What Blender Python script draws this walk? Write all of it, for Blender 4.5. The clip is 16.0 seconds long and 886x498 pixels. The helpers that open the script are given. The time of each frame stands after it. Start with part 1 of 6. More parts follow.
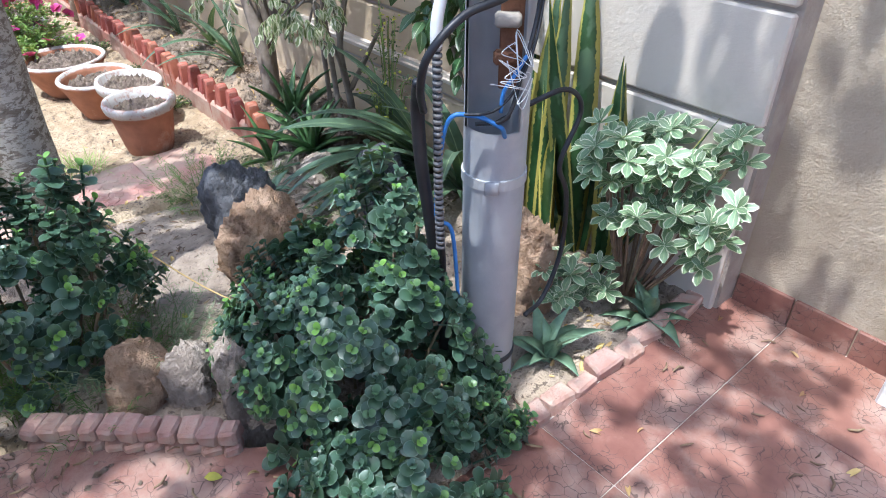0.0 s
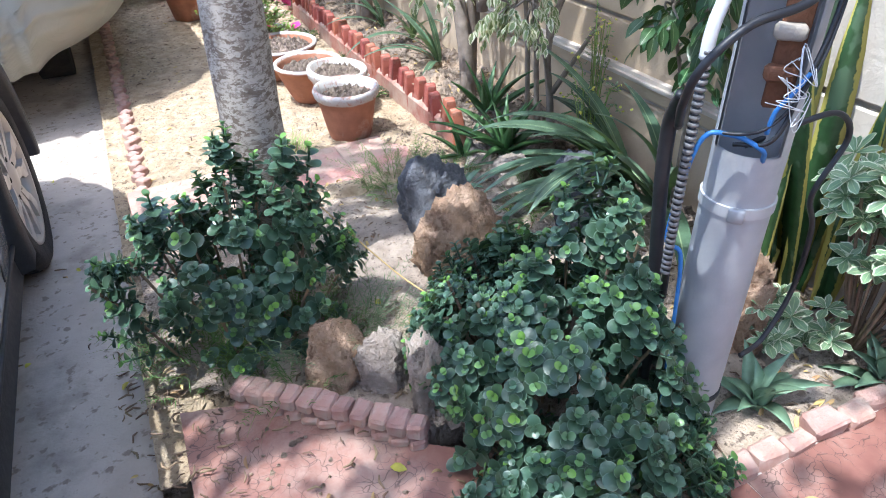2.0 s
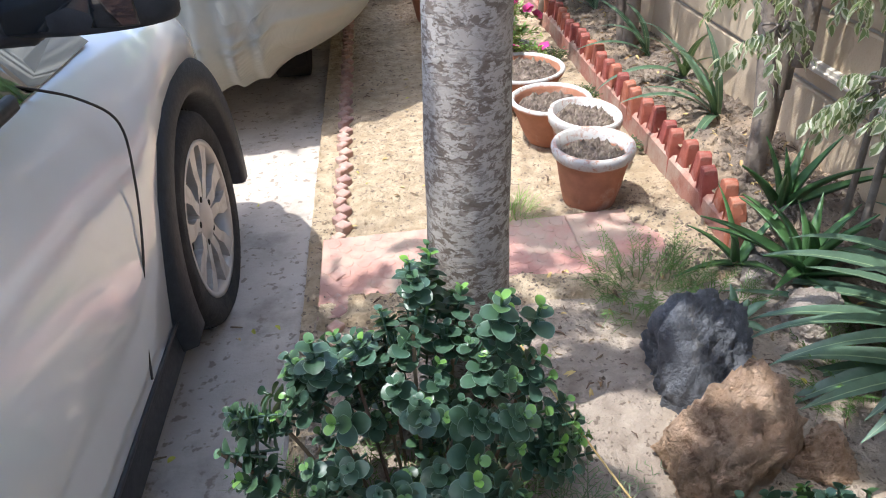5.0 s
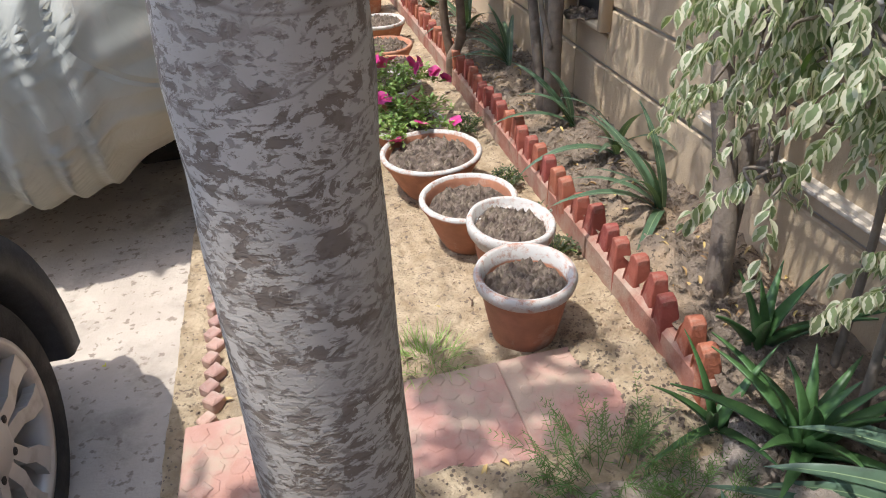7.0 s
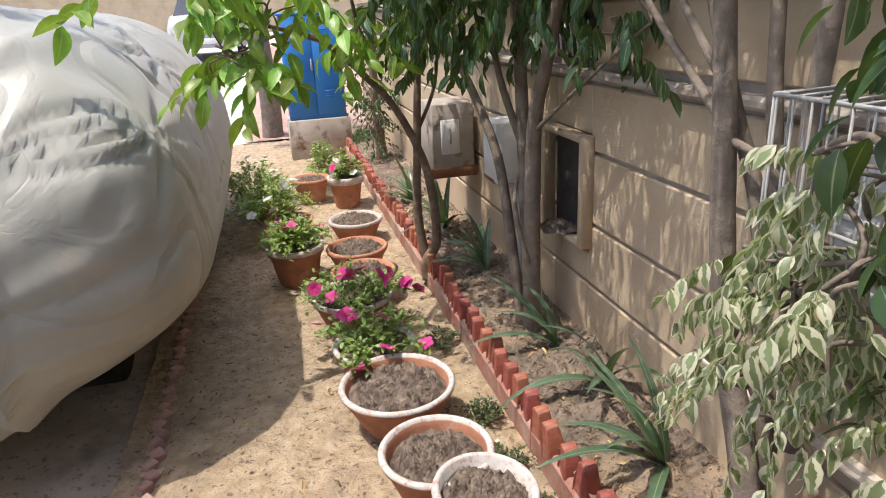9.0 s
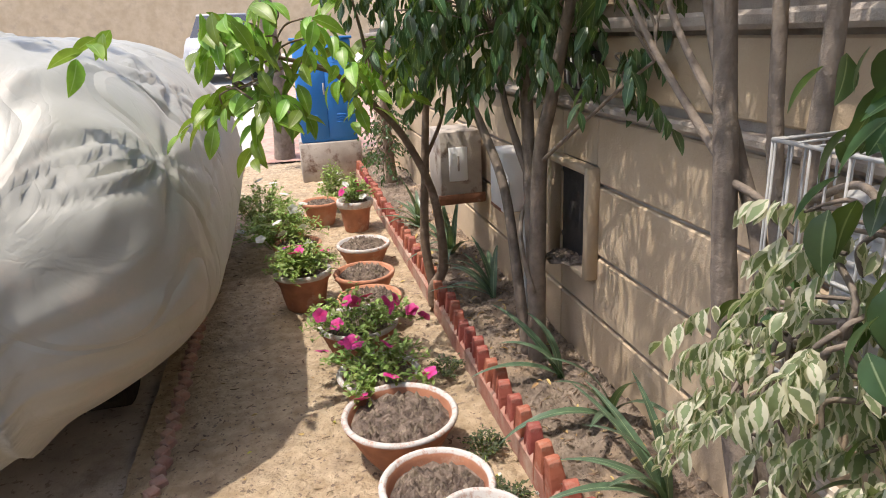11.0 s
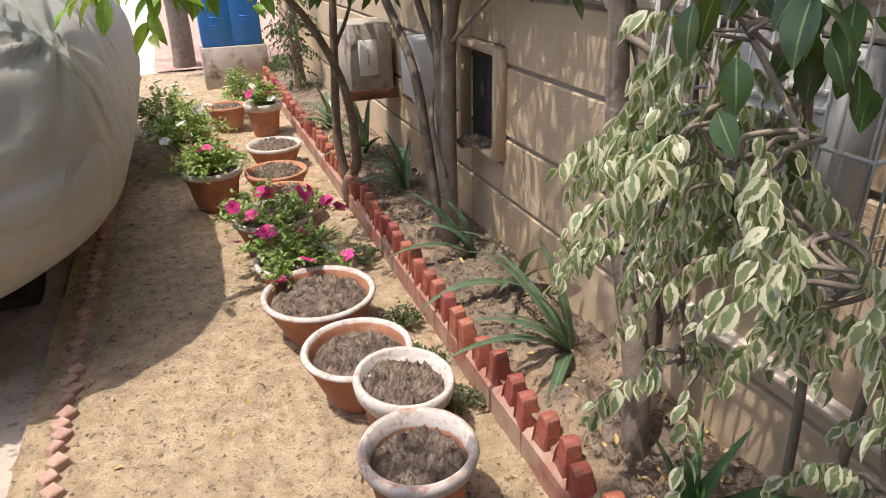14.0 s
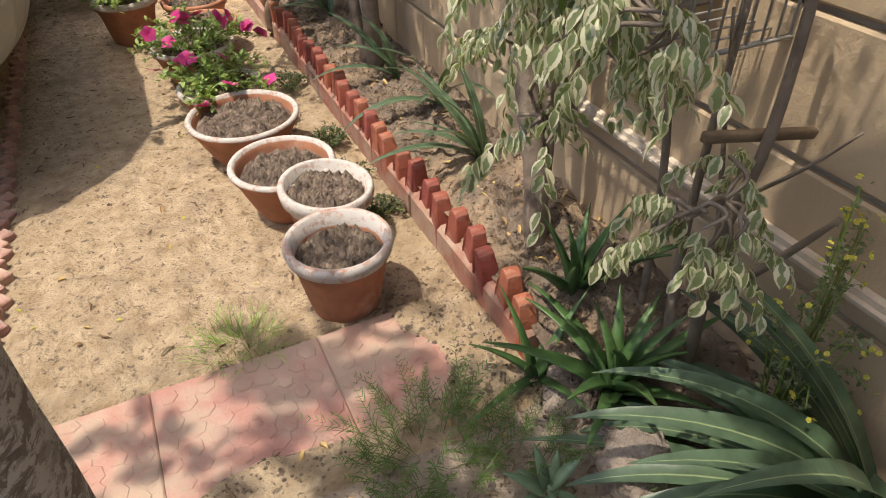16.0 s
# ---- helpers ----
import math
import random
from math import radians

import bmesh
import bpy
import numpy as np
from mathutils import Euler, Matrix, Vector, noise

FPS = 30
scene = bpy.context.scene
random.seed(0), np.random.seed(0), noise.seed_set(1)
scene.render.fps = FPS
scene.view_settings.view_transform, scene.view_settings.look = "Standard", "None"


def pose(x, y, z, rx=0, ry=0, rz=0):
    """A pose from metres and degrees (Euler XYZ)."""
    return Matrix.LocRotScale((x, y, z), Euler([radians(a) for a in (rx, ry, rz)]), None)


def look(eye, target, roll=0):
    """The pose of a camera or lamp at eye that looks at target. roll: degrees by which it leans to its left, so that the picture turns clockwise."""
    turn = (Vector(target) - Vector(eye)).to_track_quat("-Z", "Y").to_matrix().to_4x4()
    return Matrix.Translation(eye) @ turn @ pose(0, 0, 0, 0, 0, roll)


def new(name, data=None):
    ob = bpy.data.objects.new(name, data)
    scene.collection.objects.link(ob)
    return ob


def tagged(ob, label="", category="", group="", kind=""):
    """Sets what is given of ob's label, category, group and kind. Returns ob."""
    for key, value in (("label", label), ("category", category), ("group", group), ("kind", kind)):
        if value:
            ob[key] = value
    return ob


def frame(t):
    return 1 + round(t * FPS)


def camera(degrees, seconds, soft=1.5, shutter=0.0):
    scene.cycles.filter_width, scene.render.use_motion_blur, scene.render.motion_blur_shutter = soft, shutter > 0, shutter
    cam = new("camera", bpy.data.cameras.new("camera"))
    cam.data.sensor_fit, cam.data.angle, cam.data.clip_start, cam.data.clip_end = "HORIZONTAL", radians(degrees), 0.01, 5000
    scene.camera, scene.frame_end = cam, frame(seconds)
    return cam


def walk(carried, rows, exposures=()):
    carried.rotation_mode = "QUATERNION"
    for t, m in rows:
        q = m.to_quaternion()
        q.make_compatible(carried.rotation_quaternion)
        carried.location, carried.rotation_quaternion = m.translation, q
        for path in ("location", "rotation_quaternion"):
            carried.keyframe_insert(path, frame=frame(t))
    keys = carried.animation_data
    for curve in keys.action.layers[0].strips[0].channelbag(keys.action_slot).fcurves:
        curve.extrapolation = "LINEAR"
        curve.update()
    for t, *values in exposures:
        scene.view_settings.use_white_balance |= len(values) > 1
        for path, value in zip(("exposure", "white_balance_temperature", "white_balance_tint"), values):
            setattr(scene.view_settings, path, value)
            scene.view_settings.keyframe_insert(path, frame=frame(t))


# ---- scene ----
cam = camera(68.0, 16.0, 1.0)
PATH = [
    (0, (1.456, 1.916, 1.319), (2.744, 3.427, -0.059), -0.4),
    (0.5, (1.431, 1.935, 1.303), (2.629, 3.522, -0.069), -0.9),
    (1, (1.409, 1.963, 1.309), (2.487, 3.629, -0.068), -1.3),
    (1.5, (1.377, 1.992, 1.312), (2.338, 3.733, -0.061), -1.7),
    (2, (1.362, 2.045, 1.308), (2.211, 3.846, -0.059), -1.9),
    (2.5, (1.402, 2.134, 1.304), (2.118, 3.993, -0.063), -2.3),
    (3, (1.470, 2.252, 1.296), (2.004, 4.178, -0.059), -2.8),
    (3.5, (1.520, 2.341, 1.296), (1.807, 4.321, -0.056), -3.2),
    (4, (1.490, 2.429, 1.289), (1.638, 4.421, -0.067), -3.3),
    (4.2, (1.470, 2.486, 1.296), (1.592, 4.477, -0.068), -3.4),
    (6.3, (1.603, 3.139, 1.333), (1.795, 5.106, -0.055), -3.8),
    (6.5, (1.624, 3.203, 1.344), (1.814, 5.178, -0.031), -3.8),
    (7, (1.665, 3.374, 1.377), (2.079, 5.331, 0.025), -3.3),
    (7.5, (1.730, 3.463, 1.390), (2.360, 5.403, 0.095), -2.4),
    (8, (1.808, 3.570, 1.398), (2.463, 5.581, 0.235), -2.7),
    (8.5, (1.845, 3.650, 1.438), (2.440, 5.778, 0.461), -3.0),
    (9, (1.849, 3.736, 1.465), (2.384, 5.940, 0.634), -3.0),
    (9.2, (1.843, 3.750, 1.483), (2.353, 5.968, 0.673), -3.1),
    (11.3, (1.879, 3.735, 1.504), (2.389, 5.974, 0.759), -2.6),
    (11.5, (1.881, 3.734, 1.502), (2.413, 5.973, 0.772), -2.6),
    (12, (1.887, 3.716, 1.479), (2.485, 5.948, 0.780), -2.4),
    (12.5, (1.862, 3.696, 1.448), (2.518, 5.909, 0.735), -2.2),
    (13, (1.855, 3.673, 1.432), (2.537, 5.848, 0.632), -2.0),
    (13.5, (1.850, 3.651, 1.412), (2.568, 5.768, 0.499), -1.9),
    (14, (1.846, 3.622, 1.380), (2.602, 5.668, 0.344), -1.5),
    (14.5, (1.861, 3.583, 1.347), (2.652, 5.535, 0.163), -1.4),
    (15, (1.864, 3.555, 1.319), (2.670, 5.410, -0.002), -1.4),
    (15.5, (1.857, 3.484, 1.321), (2.662, 5.252, -0.114), -1.4),
    (16, (1.877, 3.415, 1.328), (2.670, 5.135, -0.172), -1.3),
]
EXPOSURES = [(0.0, 1.66, 5550, 10), (2.0, 1.92, 5500, 10), (3.5, 2.02, 5700, 10), (4.0, 1.92, 5750, 10), (6.5, 1.22, 6050, 10), (8.0, 1.08, 6400, 13), (12.5, 1.08, 6750, 15), (14.0, 1.09, 6800, 15), (16.0, 0.97, 7250, 14)]
walk(cam, [(t, look(eye, target, roll)) for t, eye, target, roll in PATH], EXPOSURES)

SUN_EL, SUN_AZ = 71.0, 266.0

# ---- light ----
world = bpy.data.worlds.new("world")
scene.world = world
world.use_nodes = True
wn = world.node_tree.nodes
sky = wn.new("ShaderNodeTexSky")
sky.sky_type = "NISHITA"
sky.sun_disc = False
sky.sun_elevation, sky.sun_rotation = radians(SUN_EL), radians(SUN_AZ)
sky.dust_density = 2.5
wn["Background"].inputs["Strength"].default_value = 0.15
world.node_tree.links.new(sky.outputs[0], wn["Background"].inputs["Color"])
sun_data = bpy.data.lights.new("sun", "SUN")
sun_data.energy, sun_data.angle, sun_data.color = 2.15, radians(0.6), (1.0, 0.95, 0.86)
sun = new("sun", sun_data)
_a = radians(SUN_AZ)
_toward = Vector((math.sin(_a) * math.cos(radians(SUN_EL)), math.cos(_a) * math.cos(radians(SUN_EL)), math.sin(radians(SUN_EL))))
sun.matrix_world = look(_toward * 30, (0, 0, 0))


# ---- materials ----
class Nodes:
    """Short hand for building a node material."""

    def __init__(self, name):
        self.mat = bpy.data.materials.new(name)
        self.mat.use_nodes = True
        self.tree = self.mat.node_tree
        self.bsdf = self.tree.nodes["Principled BSDF"]
        self.out = self.tree.nodes["Material Output"]

    def add(self, kind, **inputs):
        node = self.tree.nodes.new(kind)
        for key, value in inputs.items():
            self.put(node, key, value)
        return node

    def put(self, node, key, value):
        socket = node.inputs[int(key[1:])] if key[0] == "i" and key[1:].isdigit() else node.inputs[key.replace("_", " ")]
        if isinstance(value, bpy.types.NodeSocket):
            self.tree.links.new(value, socket)
        else:
            socket.default_value = value

    def coords(self, kind="Object"):
        return self.add("ShaderNodeTexCoord").outputs[kind]

    def noise(self, scale, detail=4.0, rough=0.55, vector=None, distort=0.0):
        n = self.add("ShaderNodeTexNoise", Scale=scale, Detail=detail, Roughness=rough, Distortion=distort)
        self.put(n, "Vector", vector if vector is not None else self.coords())
        return n.outputs["Fac"]

    def ramp(self, fac, lo, hi):
        n = self.add("ShaderNodeMapRange", Value=fac)
        n.inputs["From Min"].default_value, n.inputs["From Max"].default_value = lo, hi
        return n.outputs[0]

    def mix(self, fac, a, b, blend="MIX"):
        n = self.tree.nodes.new("ShaderNodeMix")
        n.data_type, n.blend_type = "RGBA", blend
        for socket, value in ((n.inputs[0], fac), (n.inputs[6], a), (n.inputs[7], b)):
            if isinstance(value, bpy.types.NodeSocket):
                self.tree.links.new(value, socket)
            elif isinstance(value, tuple) and len(value) == 3:
                socket.default_value = (*value, 1)
            else:
                socket.default_value = value
        return n.outputs[2]

    def math(self, op, a, b=0.0):
        n = self.tree.nodes.new("ShaderNodeMath")
        n.operation = op
        for socket, value in ((n.inputs[0], a), (n.inputs[1], b)):
            if isinstance(value, bpy.types.NodeSocket):
                self.tree.links.new(value, socket)
            else:
                socket.default_value = value
        return n.outputs[0]

    def bump(self, height, strength=0.4, distance=0.01):
        n = self.add("ShaderNodeBump", Strength=strength, Distance=distance, Height=height)
        self.put(self.bsdf, "Normal", n.outputs[0])

    def vary(self, colour, amount, island=False):
        """Brightness and hue vary from piece to piece."""
        if island:
            r = self.add("ShaderNodeNewGeometry").outputs["Random Per Island"]
        else:
            r = self.add("ShaderNodeObjectInfo").outputs["Random"]
        hue = self.add("ShaderNodeHueSaturation", Color=colour)
        self.put(hue, "Value", self.math("ADD", self.math("MULTIPLY", r, 2 * amount), 1 - amount))
        self.put(hue, "Hue", self.math("ADD", self.math("MULTIPLY", r, 0.12 * amount), 0.5 - 0.06 * amount))
        return hue.outputs[0]


def surface(name, a, b, scale=9.0, stain=None, stain_scale=1.3, stain_lo=0.5, stain_hi=0.68, rough=0.85, metal=0.0, bump=0.4, bump_scale=70.0,
            bump_depth=0.01, vary=0.0, island=False, speck=None, speck_scale=120.0, detail=5.0):
    m = Nodes(name)
    colour = m.mix(m.ramp(m.noise(scale, detail), 0.33, 0.67), a, b)
    if stain:
        colour = m.mix(m.ramp(m.noise(stain_scale, 6.0, 0.65), stain_lo, stain_hi), colour, stain)
    if speck:
        colour = m.mix(m.ramp(m.noise(speck_scale, 2.0), 0.6, 0.68), colour, speck)
    if vary:
        colour = m.vary(colour, vary, island)
    m.put(m.bsdf, "Base Color", colour)
    m.put(m.bsdf, "Roughness", m.math("ADD", m.math("MULTIPLY", m.noise(scale * 2.3), 0.25), rough - 0.12))
    m.put(m.bsdf, "Metallic", metal)
    if bump:
        m.bump(m.math("ADD", m.noise(bump_scale, 6.0, 0.65), m.math("MULTIPLY", m.noise(bump_scale * 0.2, 4.0), 1.6)), bump, bump_depth)
    return m.mat


def leaf_material(name, inner, outer, edge=None, edge_from=0.7, rough=0.4, vary=0.25, vein=0.0, thin=0.25, streak=None, wobble=0.45, tip=None):
    """inner and outer colour run from the leaf's base to its tip; edge: a pale margin."""
    m = Nodes(name)
    uv = m.add("ShaderNodeSeparateXYZ", Vector=m.coords("UV"))
    across = m.math("ABSOLUTE", m.math("SUBTRACT", m.math("MULTIPLY", uv.outputs[0], 2.0), 1.0))
    along = uv.outputs[1]
    colour = m.mix(m.ramp(along, 0.0, 0.9), inner, outer)
    colour = m.mix(m.ramp(m.noise(30.0, 3.0), 0.35, 0.7), colour, m.mix(0.35, colour, (0.0, 0.0, 0.0)))
    if streak:
        wave = m.add("ShaderNodeTexWave", Scale=9.0, Distortion=7.0, Detail=3.0)
        wave.bands_direction = "Z"
        m.put(wave, "Vector", m.coords())
        colour = m.mix(m.ramp(wave.outputs["Fac"], 0.45, 0.7), colour, streak)
    if vein:
        colour = m.mix(m.ramp(across, vein, 0.0), colour, m.mix(0.5, colour, (0.5, 0.6, 0.3)))
    colour = m.vary(colour, vary, True)
    if tip:
        height = m.add("ShaderNodeSeparateXYZ", Vector=m.coords()).outputs[2]
        some = m.ramp(m.add("ShaderNodeObjectInfo").outputs["Random"], 0.35, 0.95)
        colour = m.mix(m.math("MULTIPLY", m.ramp(height, -0.016, 0.008), some), colour, tip)
    if edge:
        wob = m.math("ADD", across, m.math("MULTIPLY", m.math("SUBTRACT", m.noise(55.0, 3.0), 0.5), wobble))
        colour = m.mix(m.ramp(wob, edge_from, edge_from + 0.06), colour, edge)
    m.put(m.bsdf, "Base Color", colour)
    m.put(m.bsdf, "Roughness", rough)
    m.bump(m.noise(60.0, 3.0), 0.15, 0.004)
    if thin:
        t = m.add("ShaderNodeBsdfTranslucent", Color=m.mix(0.35, colour, (0.35, 0.5, 0.04)))
        mixer = m.add("ShaderNodeMixShader", i0=thin, i1=m.bsdf.outputs[0], i2=t.outputs[0])
        m.put(m.out, "Surface", mixer.outputs[0])
    return m.mat


def pale_band(name, body, band, from_z, to_z):
    """Unglazed clay with a worn lime-washed band round the rim."""
    m = Nodes(name)
    z = m.add("ShaderNodeSeparateXYZ", Vector=m.coords()).outputs[2]
    clay = m.mix(m.ramp(m.noise(14.0, 5.0), 0.35, 0.65), body, tuple(v * 0.72 for v in body))
    clay = m.mix(m.ramp(m.noise(5.0, 6.0, 0.7), 0.56, 0.72), clay, (0.5, 0.36, 0.27))
    wob = m.math("ADD", z, m.math("MULTIPLY", m.math("SUBTRACT", m.noise(22.0, 5.0), 0.5), 0.012))
    mask = m.math("MULTIPLY", m.ramp(wob, from_z, from_z + 0.006), m.ramp(wob, to_z + 0.006, to_z))
    mask = m.math("MULTIPLY", mask, m.ramp(m.noise(36.0, 6.0, 0.75), 0.32, 0.5))
    m.put(m.bsdf, "Base Color", m.mix(mask, clay, band))
    m.put(m.bsdf, "Roughness", 0.9)
    m.bump(m.noise(80.0, 6.0, 0.65), 0.35, 0.006)
    return m.mat


CONCRETE = surface("driveway concrete", (0.43, 0.37, 0.31), (0.54, 0.475, 0.40), 6.0, (0.21, 0.175, 0.145), 2.3, 0.52, 0.72, bump=0.45, speck=(0.27, 0.22, 0.175), speck_scale=34.0)
SAND = surface("sandy earth path", (0.42, 0.31, 0.19), (0.62, 0.495, 0.335), 16.0, (0.33, 0.25, 0.17), 4.5, 0.5, 0.72, rough=0.95, bump=1.0, bump_scale=46.0, bump_depth=0.03, speck=(0.24, 0.18, 0.13), speck_scale=48.0)
BED_SOIL = surface("dug grey brown soil", (0.19, 0.145, 0.11), (0.36, 0.285, 0.215), 11.0, (0.52, 0.38, 0.25), 2.6, 0.52, 0.66, rough=0.95, bump=1.0, bump_scale=40.0, bump_depth=0.04, speck=(0.13, 0.10, 0.075), speck_scale=60.0)
SOIL = surface("dry garden soil", (0.29, 0.23, 0.18), (0.45, 0.37, 0.29), 13.0, (0.53, 0.42, 0.30), 2.2, 0.5, 0.66, rough=0.95, bump=1.0, bump_scale=34.0, bump_depth=0.03, speck=(0.19, 0.145, 0.11), speck_scale=55.0)
POT_SOIL = surface("dry clods of soil", (0.11, 0.082, 0.063), (0.33, 0.26, 0.20), 26.0, rough=0.95, bump=1.0, bump_scale=60.0, bump_depth=0.02, island=True, vary=0.25)
PLASTER = surface("ochre plaster", (0.45, 0.345, 0.225), (0.54, 0.425, 0.29), 2.5, (0.40, 0.31, 0.22), 1.6, 0.55, 0.75, rough=0.9, bump=0.35, bump_scale=90.0)
BLOCK = surface("cream block render", (0.58, 0.51, 0.42), (0.66, 0.59, 0.49), 3.0, (0.46, 0.38, 0.29), 1.4, 0.58, 0.75, rough=0.9, bump=0.3, bump_scale=70.0, vary=0.04)
TERRACE_WALL = surface("sanded terrace render", (0.40, 0.33, 0.24), (0.47, 0.40, 0.30), 3.0, (0.31, 0.25, 0.18), 2.0, 0.55, 0.75, rough=0.92, bump=0.6, bump_scale=160.0)
MORTAR = surface("grey mortar", (0.32, 0.27, 0.23), (0.42, 0.37, 0.31), 12.0, rough=0.95, bump=0.6)
BRICK_RED = surface("red painted edging brick", (0.29, 0.078, 0.05), (0.39, 0.115, 0.072), 14.0, (0.40, 0.235, 0.18), 9.0, 0.48, 0.64, rough=0.85, bump=0.6, bump_scale=60.0, vary=0.18)
BRICK_PINK = surface("weathered pink brick", (0.42, 0.24, 0.19), (0.50, 0.34, 0.285), 16.0, (0.46, 0.37, 0.30), 9.0, 0.46, 0.64, rough=0.92, bump=0.7, bump_scale=70.0, vary=0.16)
KERB_RED = surface("dusty red edging base", (0.30, 0.12, 0.085), (0.40, 0.20, 0.15), 11.0, (0.42, 0.31, 0.24), 5.0, 0.44, 0.62, rough=0.92, bump=0.5)
PAVER = surface("pink pressed paver", (0.41, 0.215, 0.17), (0.49, 0.30, 0.25), 12.0, (0.44, 0.33, 0.255), 6.5, 0.46, 0.62, rough=0.9, bump=0.35, vary=0.06)
ROCK_GREY = surface("dark slate rock", (0.075, 0.08, 0.092), (0.17, 0.175, 0.19), 14.0, (0.29, 0.27, 0.25), 9.0, 0.58, 0.7, rough=0.75, bump=1.0, bump_scale=45.0, bump_depth=0.03)
ROCK_TAN = surface("tan porous rock", (0.40, 0.25, 0.15), (0.55, 0.39, 0.27), 18.0, (0.26, 0.155, 0.095), 16.0, 0.54, 0.66, rough=0.95, bump=1.0, bump_scale=55.0, bump_depth=0.035)
ROCK_PALE = surface("pale limestone rock", (0.42, 0.34, 0.275), (0.60, 0.51, 0.43), 18.0, (0.30, 0.23, 0.17), 18.0, 0.56, 0.68, rough=0.95, bump=1.0, bump_scale=55.0, bump_depth=0.035)
BARK_BROWN = surface("brown bark", (0.16, 0.11, 0.075), (0.25, 0.18, 0.13), 18.0, (0.33, 0.26, 0.2), 9.0, 0.55, 0.7, rough=0.9, bump=0.7, bump_scale=45.0)
BARK_FICUS = surface("grey brown fig bark", (0.17, 0.135, 0.105), (0.27, 0.22, 0.17), 16.0, (0.14, 0.11, 0.08), 10.0, 0.56, 0.7, rough=0.85, bump=0.6, bump_scale=45.0)
TWIG = surface("dry twig", (0.16, 0.11, 0.07), (0.26, 0.18, 0.11), 30.0, rough=0.9, bump=0.3, vary=0.3, island=True)
STRAW = surface("dry straw leaf", (0.42, 0.27, 0.10), (0.52, 0.38, 0.17), 20.0, rough=0.8, bump=0.2, vary=0.35, island=True)
STEEL = surface("galvanised steel", (0.34, 0.35, 0.365), (0.42, 0.43, 0.445), 9.0, (0.52, 0.50, 0.46), 3.0, 0.55, 0.7, rough=0.6, metal=0.25, bump=0.12, bump_scale=60.0)
RUBBER = surface("black rubber", (0.016, 0.016, 0.016), (0.036, 0.033, 0.030), 14.0, (0.07, 0.06, 0.05), 5.0, 0.55, 0.75, rough=0.88, bump=0.3)
CABLE = surface("black cable sheath", (0.012, 0.013, 0.016), (0.02, 0.021, 0.025), 30.0, rough=0.45, bump=0.05)
CABLE_BLUE = surface("blue wire", (0.03, 0.14, 0.42), (0.05, 0.2, 0.5), 30.0, rough=0.45, bump=0.0)
CABLE_WHITE = surface("white wire", (0.6, 0.62, 0.62), (0.72, 0.72, 0.7), 30.0, rough=0.5, bump=0.0)
RUST = surface("rusty iron", (0.17, 0.07, 0.035), (0.27, 0.12, 0.06), 22.0, (0.4, 0.33, 0.26), 8.0, 0.55, 0.7, rough=0.85, bump=0.5)
GREY_PANEL = surface("dirty grey painted metal", (0.34, 0.30, 0.25), (0.44, 0.39, 0.33), 7.0, (0.16, 0.10, 0.07), 6.0, 0.55, 0.66, rough=0.8, bump=0.3)
WHITE_PAINT = surface("white painted metal", (0.72, 0.72, 0.70), (0.8, 0.8, 0.78), 6.0, (0.55, 0.52, 0.47), 4.0, 0.6, 0.75, rough=0.5, bump=0.1)
BLUE_PAINT = surface("bright blue cabinet paint", (0.012, 0.16, 0.48), (0.02, 0.20, 0.55), 3.0, (0.03, 0.14, 0.36), 2.0, 0.6, 0.8, rough=0.5, bump=0.1)
DARK = surface("dark inside", (0.03, 0.027, 0.024), (0.06, 0.052, 0.045), 9.0, rough=0.9, bump=0.3)
CLADDING = surface("dark grey plastic cladding", (0.016, 0.019, 0.024), (0.026, 0.03, 0.036), 30.0, rough=0.6, bump=0.15, bump_scale=200.0)
ALLOY = surface("silver alloy wheel", (0.50, 0.47, 0.43), (0.58, 0.55, 0.51), 10.0, (0.3, 0.25, 0.2), 6.0, 0.6, 0.8, rough=0.45, metal=0.35, bump=0.0)
PAVED_ROAD = surface("pale sunlit road", (0.48, 0.45, 0.41), (0.56, 0.53, 0.48), 2.0, (0.40, 0.36, 0.31), 0.5, 0.5, 0.7, rough=0.9, bump=0.2)
PETAL_PINK = leaf_material("magenta petal", (0.72, 0.02, 0.25), (0.82, 0.07, 0.38), rough=0.6, vary=0.15, thin=0.3)
PETAL_WHITE = leaf_material("white petal", (0.8, 0.8, 0.72), (0.8, 0.8, 0.78), rough=0.6, vary=0.08, thin=0.3)
PETAL_PURPLE = leaf_material("purple petal", (0.14, 0.05, 0.5), (0.22, 0.1, 0.6), rough=0.6, vary=0.1, thin=0.3)
PETAL_YELLOW = leaf_material("yellow bud", (0.6, 0.55, 0.08), (0.7, 0.65, 0.12), rough=0.6, vary=0.15, thin=0.3)
LEAF_ROUND = leaf_material("round blue green leaf with bright young tips", (0.058, 0.125, 0.07), (0.08, 0.15, 0.10), (0.19, 0.27, 0.20), 0.90, rough=0.36, vary=0.3, thin=0.12, wobble=0.1, tip=(0.22, 0.43, 0.06))
LEAF_PITTO = leaf_material("grey green leaf with cream margin", (0.19, 0.30, 0.165), (0.25, 0.37, 0.21), (0.70, 0.73, 0.53), 0.73, rough=0.42, vary=0.18, vein=0.12)
LEAF_SANS = leaf_material("banded green leaf with yellow margin", (0.03, 0.09, 0.03), (0.05, 0.12, 0.04), (0.56, 0.50, 0.12), 0.66, rough=0.4, vary=0.1, streak=(0.10, 0.17, 0.09), thin=0.05)
LEAF_AGAVE = leaf_material("dusty green agave leaf", (0.22, 0.33, 0.20), (0.19, 0.31, 0.19), None, rough=0.5, vary=0.12, thin=0.05)
